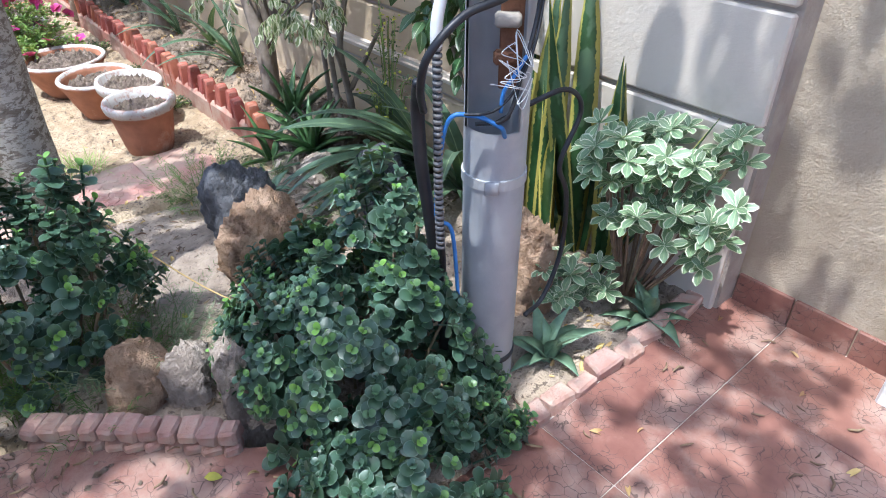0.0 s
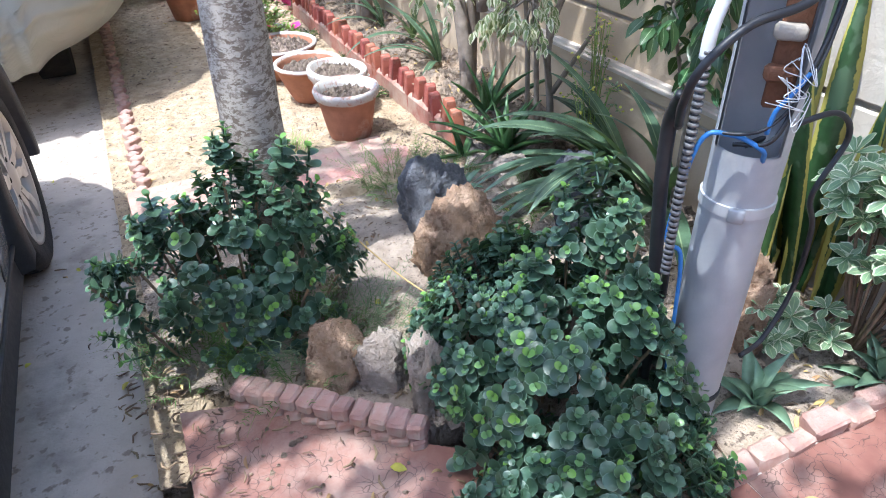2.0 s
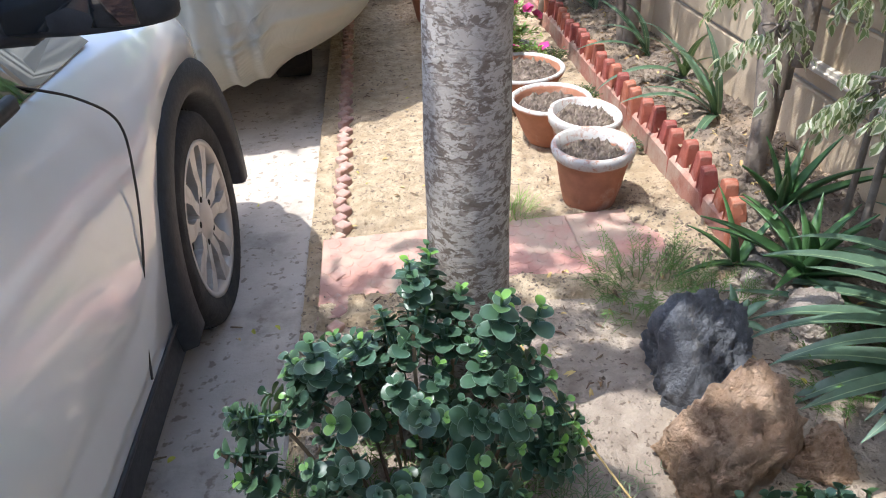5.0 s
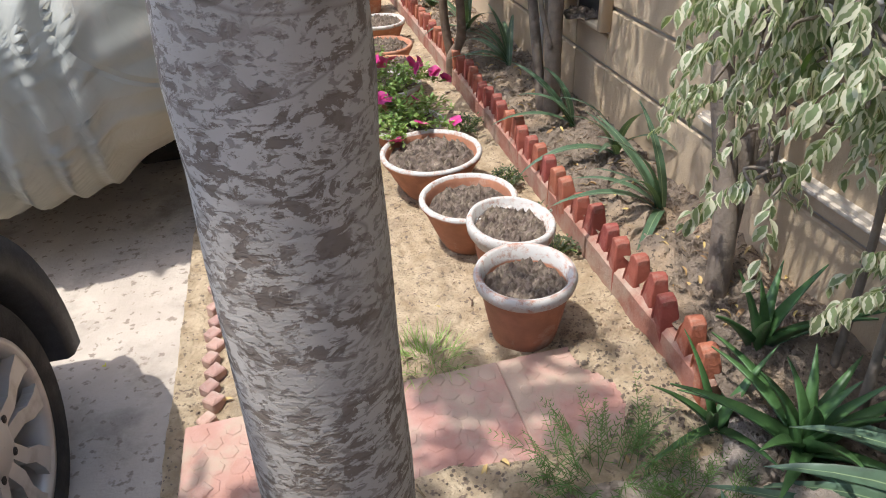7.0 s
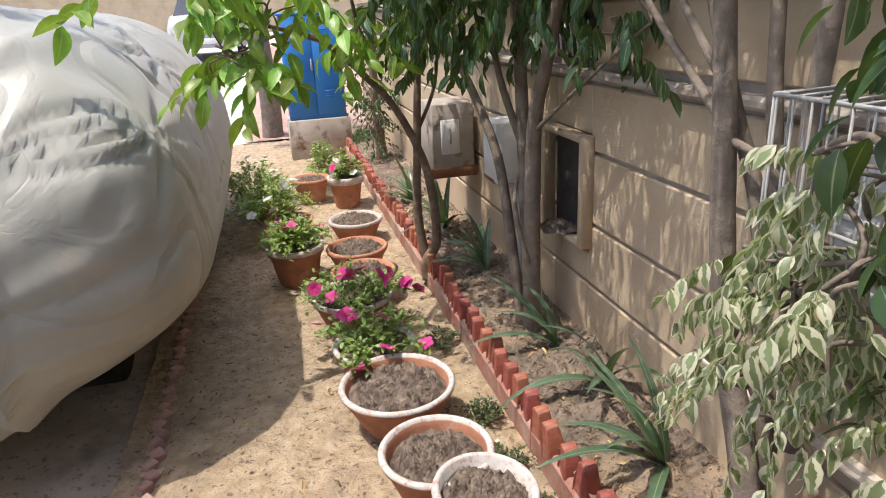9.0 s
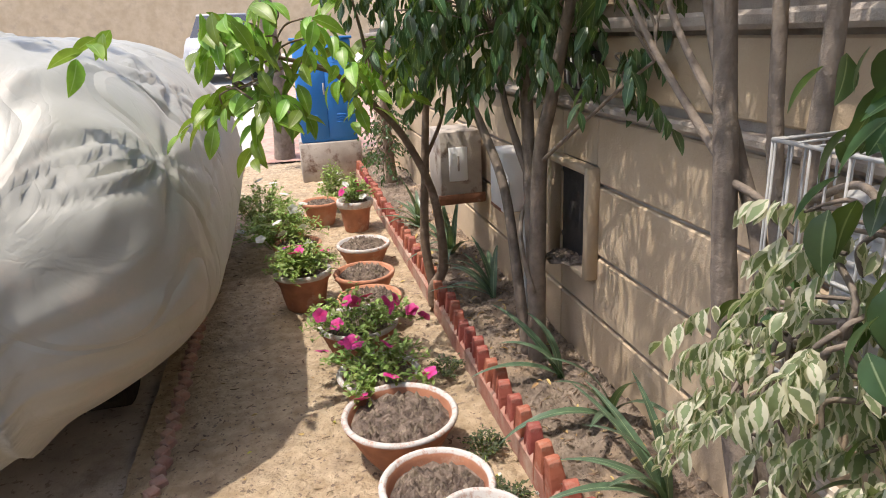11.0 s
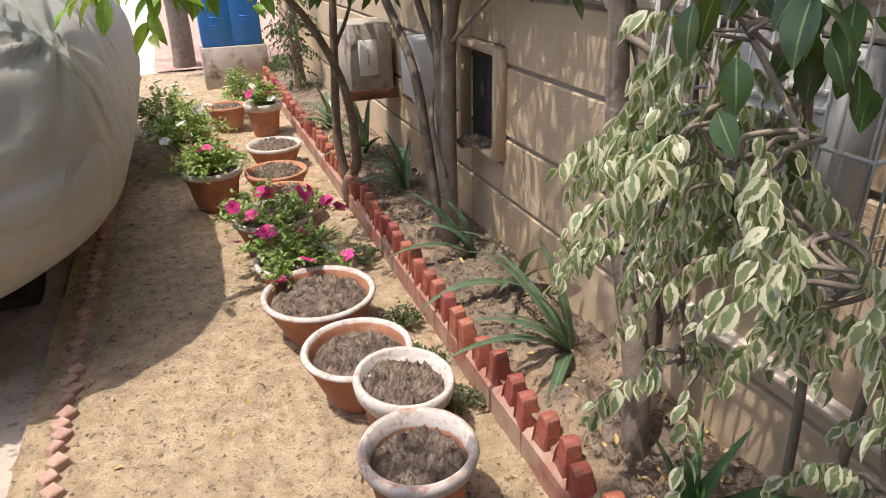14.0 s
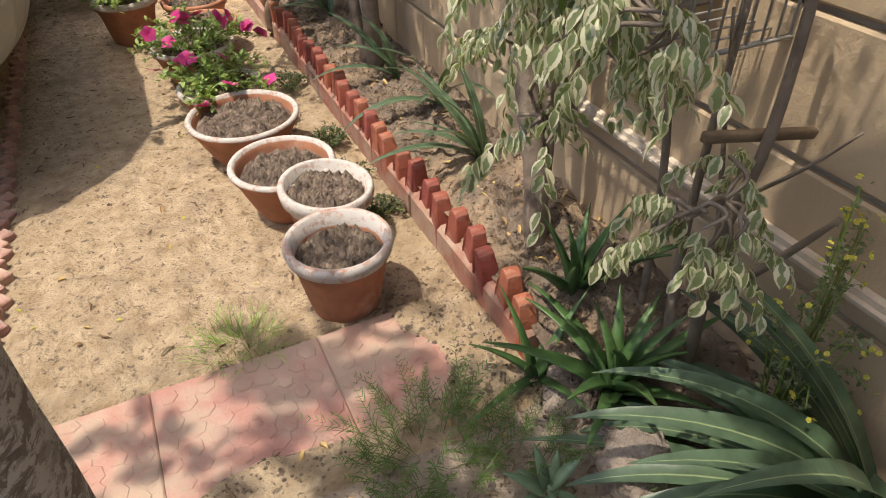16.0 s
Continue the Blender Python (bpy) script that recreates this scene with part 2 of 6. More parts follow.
LEAF_ALOE = leaf_material("green aloe leaf", (0.058, 0.13, 0.042), (0.09, 0.185, 0.06), None, rough=0.42, vary=0.2, thin=0.05)
LEAF_LILY = leaf_material("dark strap leaf", (0.085, 0.15, 0.075), (0.095, 0.155, 0.10), None, rough=0.34, vary=0.25, vein=0.1, thin=0.15)
LEAF_FICUS = leaf_material("glossy dark fig leaf", (0.045, 0.095, 0.035), (0.06, 0.125, 0.045), None, rough=0.33, vary=0.4, vein=0.1)
LEAF_VARI = leaf_material("grey green fig leaf with cream margin", (0.22, 0.28, 0.135), (0.31, 0.37, 0.19), (0.68, 0.66, 0.48), 0.46, wobble=2.2, rough=0.4, vary=0.22, thin=0.42)
LEAF_LIME = leaf_material("lime green leaf", (0.16, 0.31, 0.035), (0.27, 0.44, 0.05), None, rough=0.4, vary=0.4, vein=0.1, thin=0.35)
LEAF_SMALL = leaf_material("small garden leaf", (0.25, 0.38, 0.09), (0.37, 0.48, 0.15), None, rough=0.5, vary=0.4, thin=0.35)
LEAF_FERN = leaf_material("feathery green", (0.085, 0.165, 0.04), (0.14, 0.23, 0.06), None, rough=0.6, vary=0.35, thin=0.3)
LEAF_PALE = leaf_material("pale grey green leaf", (0.17, 0.22, 0.12), (0.22, 0.27, 0.15), None, rough=0.5, vary=0.25, thin=0.3)


def bark_material():
    """Pale bark with dark flecks that lie across the trunk."""
    m = Nodes("pale grey flecked bark")
    flat = m.add("ShaderNodeMapping", Vector=m.coords(), Scale=(1.0, 1.0, 1.7)).outputs[0]
    fine = m.noise(85.0, 3.0, 0.6, flat, 0.4)
    coarse = m.noise(40.0, 5.0, 0.7, flat, 0.5)
    colour = m.mix(m.ramp(m.noise(5.0, 4.0), 0.35, 0.65), (0.38, 0.33, 0.28), (0.55, 0.495, 0.43))
    patch = m.ramp(m.noise(8.0, 4.0, 0.6, flat), 0.28, 0.5)
    colour = m.mix(m.math("MULTIPLY", m.ramp(fine, 0.54, 0.60), 0.6), colour, (0.17, 0.135, 0.11))
    colour = m.mix(m.math("MULTIPLY", m.ramp(coarse, 0.50, 0.54), m.math("MULTIPLY", patch, 0.85)), colour, (0.16, 0.118, 0.088))
    scar = m.ramp(m.math("ABSOLUTE", m.math("SUBTRACT", m.noise(3.2, 2.0, 0.5, m.add("ShaderNodeMapping", Vector=m.coords(), Scale=(1.0, 1.0, 4.5)).outputs[0]), 0.5)), 0.012, 0.0)
    colour = m.mix(m.math("MULTIPLY", scar, 0.5), colour, (0.14, 0.105, 0.08))
    m.put(m.bsdf, "Base Color", colour)
    m.put(m.bsdf, "Roughness", 0.92)
    m.bump(m.math("SUBTRACT", m.noise(60.0, 5.0, 0.6, flat), m.math("ADD", m.ramp(fine, 0.54, 0.62), m.ramp(coarse, 0.50, 0.58))), 0.3, 0.005)
    return m.mat


def tile_material():
    """Dull red tile with a net of dark hairline marks."""
    m = Nodes("dull red crackled tile")
    wob = m.mix(0.16, m.coords(), m.add("ShaderNodeTexNoise", Scale=7.0, Detail=3.0, Vector=m.coords()).outputs["Color"])
    cell = m.add("ShaderNodeTexVoronoi", Scale=38.0, Vector=wob)
    cell.feature = "DISTANCE_TO_EDGE"
    crack = m.math("MULTIPLY", m.ramp(cell.outputs["Distance"], 0.035, 0.012), m.ramp(m.noise(11.0, 3.0), 0.40, 0.54))
    colour = m.mix(m.ramp(m.noise(9.0, 5.0), 0.35, 0.65), (0.20, 0.088, 0.066), (0.29, 0.145, 0.108))
    colour = m.mix(m.ramp(m.noise(4.2, 7.0, 0.7), 0.48, 0.72), colour, (0.36, 0.27, 0.22))
    colour = m.mix(m.math("MULTIPLY", crack, 0.75), colour, (0.07, 0.042, 0.034))
    m.put(m.bsdf, "Base Color", m.vary(colour, 0.06))
    m.put(m.bsdf, "Roughness", m.math("ADD", m.math("MULTIPLY", m.noise(6.0), 0.3), 0.38))
    m.bump(m.math("SUBTRACT", m.noise(40.0, 4.0), crack), 0.35, 0.003)
    return m.mat


def paint_material():
    m = Nodes("pearl white car paint")
    dust = m.ramp(m.noise(3.0, 6.0), 0.4, 0.75)
    m.put(m.bsdf, "Base Color", m.mix(dust, (0.82, 0.815, 0.79), (0.76, 0.74, 0.69)))
    m.put(m.bsdf, "Metallic", 0.12)
    m.put(m.bsdf, "Roughness", m.math("ADD", m.math("MULTIPLY", dust, 0.10), 0.14))
    m.put(m.bsdf, "Coat Weight", 1.0)
    m.put(m.bsdf, "Coat Roughness", 0.03)
    return m.mat


def tarp_material():
    m = Nodes("silver grey car cover")
    colour = m.mix(m.ramp(m.noise(1.5, 5.0), 0.35, 0.7), (0.325, 0.325, 0.275), (0.405, 0.40, 0.345))
    colour = m.mix(m.ramp(m.noise(4.0, 6.0, 0.7), 0.55, 0.75), colour, (0.42, 0.37, 0.30))
    m.put(m.bsdf, "Base Color", colour)
    m.put(m.bsdf, "Roughness", 0.5)
    m.put(m.bsdf, "Sheen Weight", 0.2)
    crease = m.noise(1.3, 2.0, 0.45, None, 0.8)
    ridge = m.math("ABSOLUTE", m.math("SUBTRACT", crease, 0.5))
    crumple = m.math("ABSOLUTE", m.math("SUBTRACT", m.noise(4.5, 3.0, 0.5, None, 1.2), 0.5))
    m.bump(m.math("ADD", m.math("ADD", m.ramp(ridge, 0.0, 0.04), m.math("MULTIPLY", m.ramp(crumple, 0.0, 0.09), 0.10)), m.math("MULTIPLY", m.noise(14.0, 5.0), 0.12)), 0.36, 0.025)
    return m.mat


def glass_material():
    m = Nodes("tinted car glass")
    m.put(m.bsdf, "Base Color", (0.02, 0.025, 0.03, 1))
    m.put(m.bsdf, "Roughness", 0.04)
    m.put(m.bsdf, "Specular IOR Level", 0.9)
    return m.mat


CAR_PAINT, TARP, GLASS, BARK, TILE_RED = paint_material(), tarp_material(), glass_material(), bark_material(), tile_material()
GROUT = surface("pale grout", (0.50, 0.44, 0.39), (0.6, 0.54, 0.48), 20.0, rough=0.95, bump=0.3)
TERRACOTTA = surface("plain terracotta", (0.46, 0.20, 0.11), (0.53, 0.27, 0.16), 12.0, (0.5, 0.36, 0.27), 5.0, 0.55, 0.72, rough=0.9, bump=0.35, bump_scale=80.0, vary=0.06)


# ---- geometry helpers ----
class Geo:
    """Collects vertices, faces and a UV per vertex."""

    def __init__(self):
        self.v, self.f, self.uv, self.n = [], [], [], 0

    def add(self, verts, faces, uv=None, m=None):
        verts = np.asarray(verts, float).reshape(-1, 3)
        if m is not None:
            a = np.array(m)
            verts = verts @ a[:3, :3].T + a[:3, 3]
        self.v.append(verts)
        self.f += [tuple(i + self.n for i in face) for face in faces]
        self.uv.append(np.zeros((len(verts), 2)) if uv is None else np.asarray(uv, float))
        self.n += len(verts)
        return self

    def join(self, other, m=None):
        verts, uv = np.concatenate(other.v), np.concatenate(other.uv)
        return self.add(verts, other.f, uv, m)

    def mesh(self, name, material, smooth=True):
        me = bpy.data.meshes.new(name)
        me.from_pydata(np.concatenate(self.v).tolist(), [], self.f)
        uv = np.concatenate(self.uv)
        layer = me.uv_layers.new(name="UVMap")
        index = np.empty(len(me.loops), int)
        me.loops.foreach_get("vertex_index", index)
        layer.data.foreach_set("uv", uv[index].ravel())
        if smooth:
            me.polygons.foreach_set("use_smooth", [True] * len(me.polygons))
        me.materials.append(material)
        me.update()
        return me


def part(name, shape, material, parent=None, label="", smooth=True, m=None):
    """One mesh object, under a thing or a part; shape: a Geo, a bmesh or a ready mesh."""
    if isinstance(shape, Geo):
        me = shape.mesh(name, material, smooth)
    elif isinstance(shape, bpy.types.Mesh):
        me = shape
    else:
        me = bpy.data.meshes.new(name)
        shape.to_mesh(me)
        shape.free()
        if smooth:
            me.polygons.foreach_set("use_smooth", [True] * len(me.polygons))
        me.materials.append(material)
    ob = new(name, me)
    if parent is not None:
        ob.parent = parent
    if m is not None:
        ob.matrix_basis = m
    if label:
        ob["label"] = label
    return ob


def thing(name, label, category, m=None, group="", kind=""):
    ob = new(name)
    if m is not None:
        ob.matrix_basis = m
    return tagged(ob, label, category, group, kind)


def box(sx, sy, sz, bevel=0.0, at=(0, 0, 0), wobble=0.0, seed=0, segments=1):
    """A bevelled box with its base's centre at the given place."""
    bm = bmesh.new()
    bmesh.ops.create_cube(bm, size=1)
    for v in bm.verts:
        v.co = Vector((v.co.x * sx, v.co.y * sy, (v.co.z + 0.5) * sz))
    if wobble:
        rnd = random.Random(seed)
        for v in bm.verts:
            v.co += Vector((rnd.uniform(-1, 1), rnd.uniform(-1, 1), rnd.uniform(-1, 1))) * wobble
    if bevel:
        bmesh.ops.bevel(bm, geom=bm.edges[:], offset=bevel, segments=segments, affect="EDGES")
    bmesh.ops.translate(bm, verts=bm.verts[:], vec=at)
    return bm


def tube(points, radii, sides=8, closed_ends=True):
    """A tapered tube along points, as a Geo."""
    g = Geo()
    pts = [Vector(p) for p in points]
    if not hasattr(radii, "__len__"):
        radii = [radii] * len(pts)
    verts, uv, side = [], [], None
    for i, p in enumerate(pts):
        d = (pts[min(i + 1, len(pts) - 1)] - pts[max(i - 1, 0)]).normalized()
        if side is None:
            side = d.orthogonal().normalized()
        side = (side - d * side.dot(d)).normalized()
        up = d.cross(side)
        for k in range(sides):
            a = 2 * math.pi * k / sides
            verts.append(p + (side * math.cos(a) + up * math.sin(a)) * radii[i])
            uv.append((k / sides, i / max(1, len(pts) - 1)))
    faces = [(i * sides + k, i * sides + (k + 1) % sides, (i + 1) * sides + (k + 1) % sides, (i + 1) * sides + k) for i in range(len(pts) - 1) for k in range(sides)]
    if closed_ends:
        faces += [tuple(reversed(range(sides))), tuple((len(pts) - 1) * sides + k for k in range(sides))]
    return g.add(verts, faces, uv)


def smooth_path(points, steps=6):
    """A rounded path through points."""
    p = [Vector(q) for q in points]
    p = [p[0] * 2 - p[1]] + p + [p[-1] * 2 - p[-2]]
    out = []
    for i in range(1, len(p) - 2):
        for k in range(steps):
            t = k / steps
            out.append(0.5 * (2 * p[i] + (p[i + 1] - p[i - 1]) * t + (2 * p[i - 1] - 5 * p[i] + 4 * p[i + 1] - p[i + 2]) * t * t + (3 * p[i] - p[i - 1] - 3 * p[i + 1] + p[i + 2]) * t ** 3))
    return out + [p[-2]]


def lathe(profile, sides=32, oval=1.0):
    """A turned shape from (radius, height) rows, outside first."""
    g = Geo()
    verts = [(r * math.cos(2 * math.pi * k / sides), oval * r * math.sin(2 * math.pi * k / sides), z) for r, z in profile for k in range(sides)]
    faces = [(i * sides + k, i * sides + (k + 1) % sides, (i + 1) * sides + (k + 1) % sides, (i + 1) * sides + k) for i in range(len(profile) - 1) for k in range(sides)]
    return g.add(verts, faces)


def leaf(length, width, profile, bend=0.0, fold=0.1, n=5, thick=0.0, twist=0.0):
    """A leaf that grows along +y and faces +z; bend: degrees by which its tip droops."""
    y = z = 0.0
    verts, uv, faces = [], [], []
    for i in range(n + 1):
        v = i / n
        w, a = width * profile(v), radians(bend) * v
        c, s = math.cos(radians(twist) * v), math.sin(radians(twist) * v)
        nx, nz = s, c
        up = Vector((0, math.sin(a), math.cos(a)))
        rowpts = [(-w / 2, fold * w), (0.0, 0.0), (w / 2, fold * w)]
        if thick:
            rowpts.append((0.0, -thick * (0.25 + 0.75 * profile(v))))
        for px, pz in rowpts:
            qx, qz = px * c - pz * s, px * s + pz * c
            verts.append(Vector((qx, y, z)) + up * qz)
        uv += [(0, v), (0.5, v), (1, v)] + ([(0.5, v)] if thick else [])
        y += length / n * math.cos(radians(bend) * (v + 0.5 / n))
        z -= length / n * math.sin(radians(bend) * (v + 0.5 / n))
    k = 4 if thick else 3
    for i in range(n):
        a, b = i * k, (i + 1) * k
        faces += [(a, a + 1, b + 1, b), (a + 1, a + 2, b + 2, b + 1)]
        if thick:
            faces += [(a + 2, a + 3, b + 3, b + 2), (a + 3, a, b, b + 3)]
    return Geo().add(verts, faces, uv)


def round_profile(v):
    return max(0.12, math.sin(math.pi * min(1.0, 0.06 + 0.9 * v)) ** 0.55) if v < 0.999 else 0.25


def pointed(v):
    return max(0.06, math.sin(math.pi * v ** 0.8) ** 0.9) if 0.01 < v < 0.99 else 0.06


def strap(v):
    return (0.65 + 0.35 * min(1, v * 4)) * (1 - max(0, v - 0.45) / 0.55) ** 0.7 + 0.02


def sword(v):
    return (0.55 + 0.45 * math.sin(math.pi * min(1, v * 1.15) ** 0.9)) * min(1, (1.0 - v) * 3.2) ** 0.8 + 0.02


def aim(p, yaw, pitch, roll=0.0, scale=1.0):
    """Puts a +y leaf at p: yaw round z, pitch up from level, in degrees."""
    return Matrix.Translation(p) @ Matrix.Rotation(radians(yaw), 4, "Z") @ Matrix.Rotation(radians(pitch), 4, "X") @ Matrix.Rotation(radians(roll), 4, "Y") @ Matrix.Scale(scale, 4)


def grid_sheet(x0, x1, y0, y1, step, height, skirt=0.0):
    """A sheet of ground whose height is a function of x and y."""
    nx, ny = max(2, int((x1 - x0) / step) + 1), max(2, int((y1 - y0) / step) + 1)
    xs, ys = np.linspace(x0, x1, nx), np.linspace(y0, y1, ny)
    verts = [(x, y, height(x, y)) for y in ys for x in xs]
    faces = [(j * nx + i, j * nx + i + 1, (j + 1) * nx + i + 1, (j + 1) * nx + i) for j in range(ny - 1) for i in range(nx - 1)]
    return Geo().add(verts, faces)


def bumpy(x, y, size, seed=0.0):
    return noise.noise((x / size + seed, y / size - seed, seed * 1.7))


def rock(sx, sy, sz, seed, rough=0.28, cuts=3, facets=13):
    """A broken stone: flat facets, rounded a little, with pits."""
    rr = random.Random(seed)
    planes = [(Vector((rr.gauss(0, 1), rr.gauss(0, 1), rr.gauss(0, 0.8))).normalized(), rr.uniform(0.55, 0.95)) for _ in range(facets)]
    bm = bmesh.new()
    bmesh.ops.create_icosphere(bm, subdivisions=cuts, radius=1)
    for v in bm.verts:
        d = v.co.normalized()
        flat = min([1.12] + [off / d.dot(n) for n, off in planes if d.dot(n) > 0.2])
        fine = noise.noise(d * 4.0 + Vector((0, seed, 0)))
        tiny = noise.noise(d * 10.0 + Vector((0, seed, 3)))
        pit = max(0.0, noise.noise(d * 7.0 + Vector((seed, 2, 3))) - 0.15)
        r = flat + rough * (0.30 * fine + 0.26 * tiny - 0.7 * pit + 0.22 * noise.noise(d * 22.0 + Vector((seed, 0, 0))) - 0.35 * max(0.0, noise.noise(d * 15.0 + Vector((1, 2, seed))) - 0.1))
        v.co = Vector((d.x * sx * r, d.y * sy * r, max(-0.25, d.z * r) * sz))
    return bm


# ---- large structure ----
def structure(name, shape, material, label, smooth=False):
    return tagged(part(name, shape, material, None, smooth=smooth), label, name.split("_")[0], kind="structure")


structure("ground", grid_sheet(-400, 400, -400, 400, 200, lambda x, y: -0.12), SOIL, "bare dusty earth that reaches out to the horizon")


def slab_between(name, x0, x1, y0, y1, z0, z1, material, label, bevel=0.006):
    return structure(name, box(x1 - x0, y1 - y0, z1 - z0, bevel, ((x0 + x1) / 2, (y0 + y1) / 2, z0)), material, label)


def path_height(x, y):
    z = 0.004 + 0.012 * bumpy(x, y, 0.16) + 0.012 * bumpy(x, y, 0.05, 3.0) + 0.004 * bumpy(x, y, 0.022, 6.0) + 0.03 * max(0, (x - 2.35)) - 0.012 * min(1.0, max(0.0, (1.33 - x) / 0.03))
    if 1.2 < x < 2.54 and 4.24 < y < 4.735:
        bare = min(1.0, max(0.0, (y - 4.35 - 0.10 * bumpy(x, y, 0.3, 2.0)) / 0.06)) * min(1.0, max(0.0, (2.33 + 0.1 * bumpy(x, y, 0.2) - x) / 0.05))
        z = z * (1 - bare) + 0.03 * (1 - bare) - 0.02 * bare
    return z


DRIVE_Z = -0.05
structure("driveway", grid_sheet(-4.0, 1.155, -3.0, 12.2, 0.12, lambda x, y: DRIVE_Z + 0.004 * bumpy(x, y, 0.5)), CONCRETE, "grey stained concrete driveway with dust and dry leaves", True)

def street_height(x, y):
    return -0.045 + 0.085 * min(8.0, max(0.0, y - 12.6))


structure("road", grid_sheet(-60, 30, 12.15, 60, 0.9, street_height), PAVED_ROAD, "pale sunlit concrete street beyond the driveway")
pavement = structure("pavement", grid_sheet(1.45, 6.0, 12.25, 24, 0.6, lambda x, y: street_height(x, y) + 0.06), PAVER, "pink brick pavement beside the street")
structure("path", grid_sheet(1.157, 2.6, 3.2, 12.2, 0.02, path_height), SAND, "sandy earth path with scattered clods and litter", True)


def bed_height(x, y):
    """The wall bed lies higher than the path and slopes down to the rocks."""
    rise = min(1.0, max(0.0, (y - 3.95) / 0.5))
    return 0.055 + 0.075 * rise + 0.030 * bumpy(x, y, 0.14, 5.0) + 0.026 * bumpy(x, y, 0.05, 7.0) + 0.012 * bumpy(x, y, 0.022, 2.0) + 0.06 * (x - 2.6) + 0.05 * math.exp(-((x - 2.72) / 0.09) ** 2 - ((y - 4.95) / 0.16) ** 2)


structure("wall_bed", grid_sheet(2.58, 3.02, 2.55, 12.0, 0.02, bed_height), BED_SOIL, "dug dry soil bed along the wall", True)


def mound(x, y):
    edge = min(1.0, max(0.0, (x - 1.22) / 0.25)) * min(1.0, max(0.0, (4.3 - y) / 0.5)) * min(1.0, max(0.0, (y - 2.5 + max(0, 1.9 - x) * -0.85) / 0.1 + 0.2))
    return 0.012 + 0.07 * edge + 0.02 * bumpy(x, y, 0.17, 9.0) + 0.013 * bumpy(x, y, 0.055, 4.0)


def bed_sheet():
    g = grid_sheet(1.2, 3.02, 2.57, 4.29, 0.025, mound)
    verts = np.concatenate(g.v)
    keep = [f for f in g.f if all(verts[i][0] * 0.66 + verts[i][1] * 0.75 > 3.42 or verts[i][0] > 2.0 for i in f)]
    g.f = keep
    return g


structure("rock_bed", bed_sheet(), SOIL, "raised dusty planting bed with rocks", True)

# the block wall and its joints
wall = structure("wall_east", box(0.2, 9.9, 2.75, 0.0, (3.115, 7.47, 0.0)), MORTAR, "ochre plastered block wall with recessed joints")
wall_mesh_cache = {}


def wall_block(y0, y1, z0, z1, material):
    key = (round(y1 - y0, 3), round(z1 - z0, 3), material.name)
    if key not in wall_mesh_cache:
        ob = part("block", box(0.03, y1 - y0, z1 - z0, 0.006), material, wall, smooth=False)
        wall_mesh_cache[key] = ob.data
    else:
        ob = part("block", wall_mesh_cache[key], material, wall)
    ob.matrix_basis = pose(3.011, (y0 + y1) / 2, z0)
    return ob


LEVELS = [(0.0, 0.375), (0.39, 0.63), (0.645, 0.915), (0.93, 1.175), (1.255, 1.46)]
for z0, z1 in LEVELS:
    if z0 < 0.9:
        wall_block(2.53, 3.4, z0, z1, BLOCK)
        wall_block(3.415, 5.99, z0, z1, PLASTER)
    else:
        wall_block(2.53, 3.4, z0, z1, BLOCK)
        wall_block(3.415, 5.99, z0, z1, PLASTER)
    wall_block(6.31, 12.4, z0, z1, PLASTER)
for z0, z1 in ((0.0, 0.375), (0.39, 0.515), (0.99, 1.175)):
    wall_block(5.99, 6.31, z0, z1, PLASTER)
structure("bead", box(0.05, 1.95, 0.035, 0.014, (2.985, 4.25, 0.445), segments=2), BLOCK, "rounded plaster bead low on the wall")
structure("ledge", box(0.05, 9.85, 0.035, 0.01, (2.985, 7.47, 1.195)), MORTAR, "projecting weathered stone ledge along the wall")
structure("moulding", box(0.07, 9.85, 0.045, 0.012, (2.975, 7.47, 1.475)), MORTAR, "heavy projecting moulding high on the wall")
wall_block(2.53, 12.4, 1.56, 2.7, PLASTER)

terrace_wall = structure("wall_terrace", box(0.2, 4.62, 2.7, 0.01, (3.205, 0.235, 0.0)), TERRACE_WALL, "sand coloured rendered terrace wall in dappled shade")
tile_mesh = None
for i in range(12):
    y = 2.5 - 0.165 * i
    ob = part("skirting_tile", box(0.014, 0.161, 0.10, 0.002) if tile_mesh is None else tile_mesh, TILE_RED, terrace_wall, smooth=False)
    tile_mesh = ob.data
    ob.matrix_basis = pose(3.101, y - 0.065, 0.07)

# terrace tiles
terrace = structure("terrace", box(1.93, 3.55, 0.136, 0.0, (2.165, 0.79, -0.06)), GROUT, "terrace of large dull red tiles with pale joints")
tile_meshes = {}
for ix, (x0, x1) in enumerate(((1.22, 1.8425), (1.8455, 2.3065), (2.3095, 2.7715), (2.7745, 3.095))):
    for iy in range(9):
        y1 = 2.56 if iy == 0 else 2.345 - 0.46 * (iy - 1)
        y0 = 2.348 if iy == 0 else y1 - 0.457
        key = (ix, iy == 0)
        if key not in tile_meshes:
            ob = part("tile", box(x1 - x0, y1 - y0, 0.02, 0.0015), TILE_RED, terrace, smooth=False)
            tile_meshes[key] = ob.data
        else:
            ob = part("tile", tile_meshes[key], TILE_RED, terrace)
        ob.matrix_basis = pose((x0 + x1) / 2, (y0 + y1) / 2, 0.06)
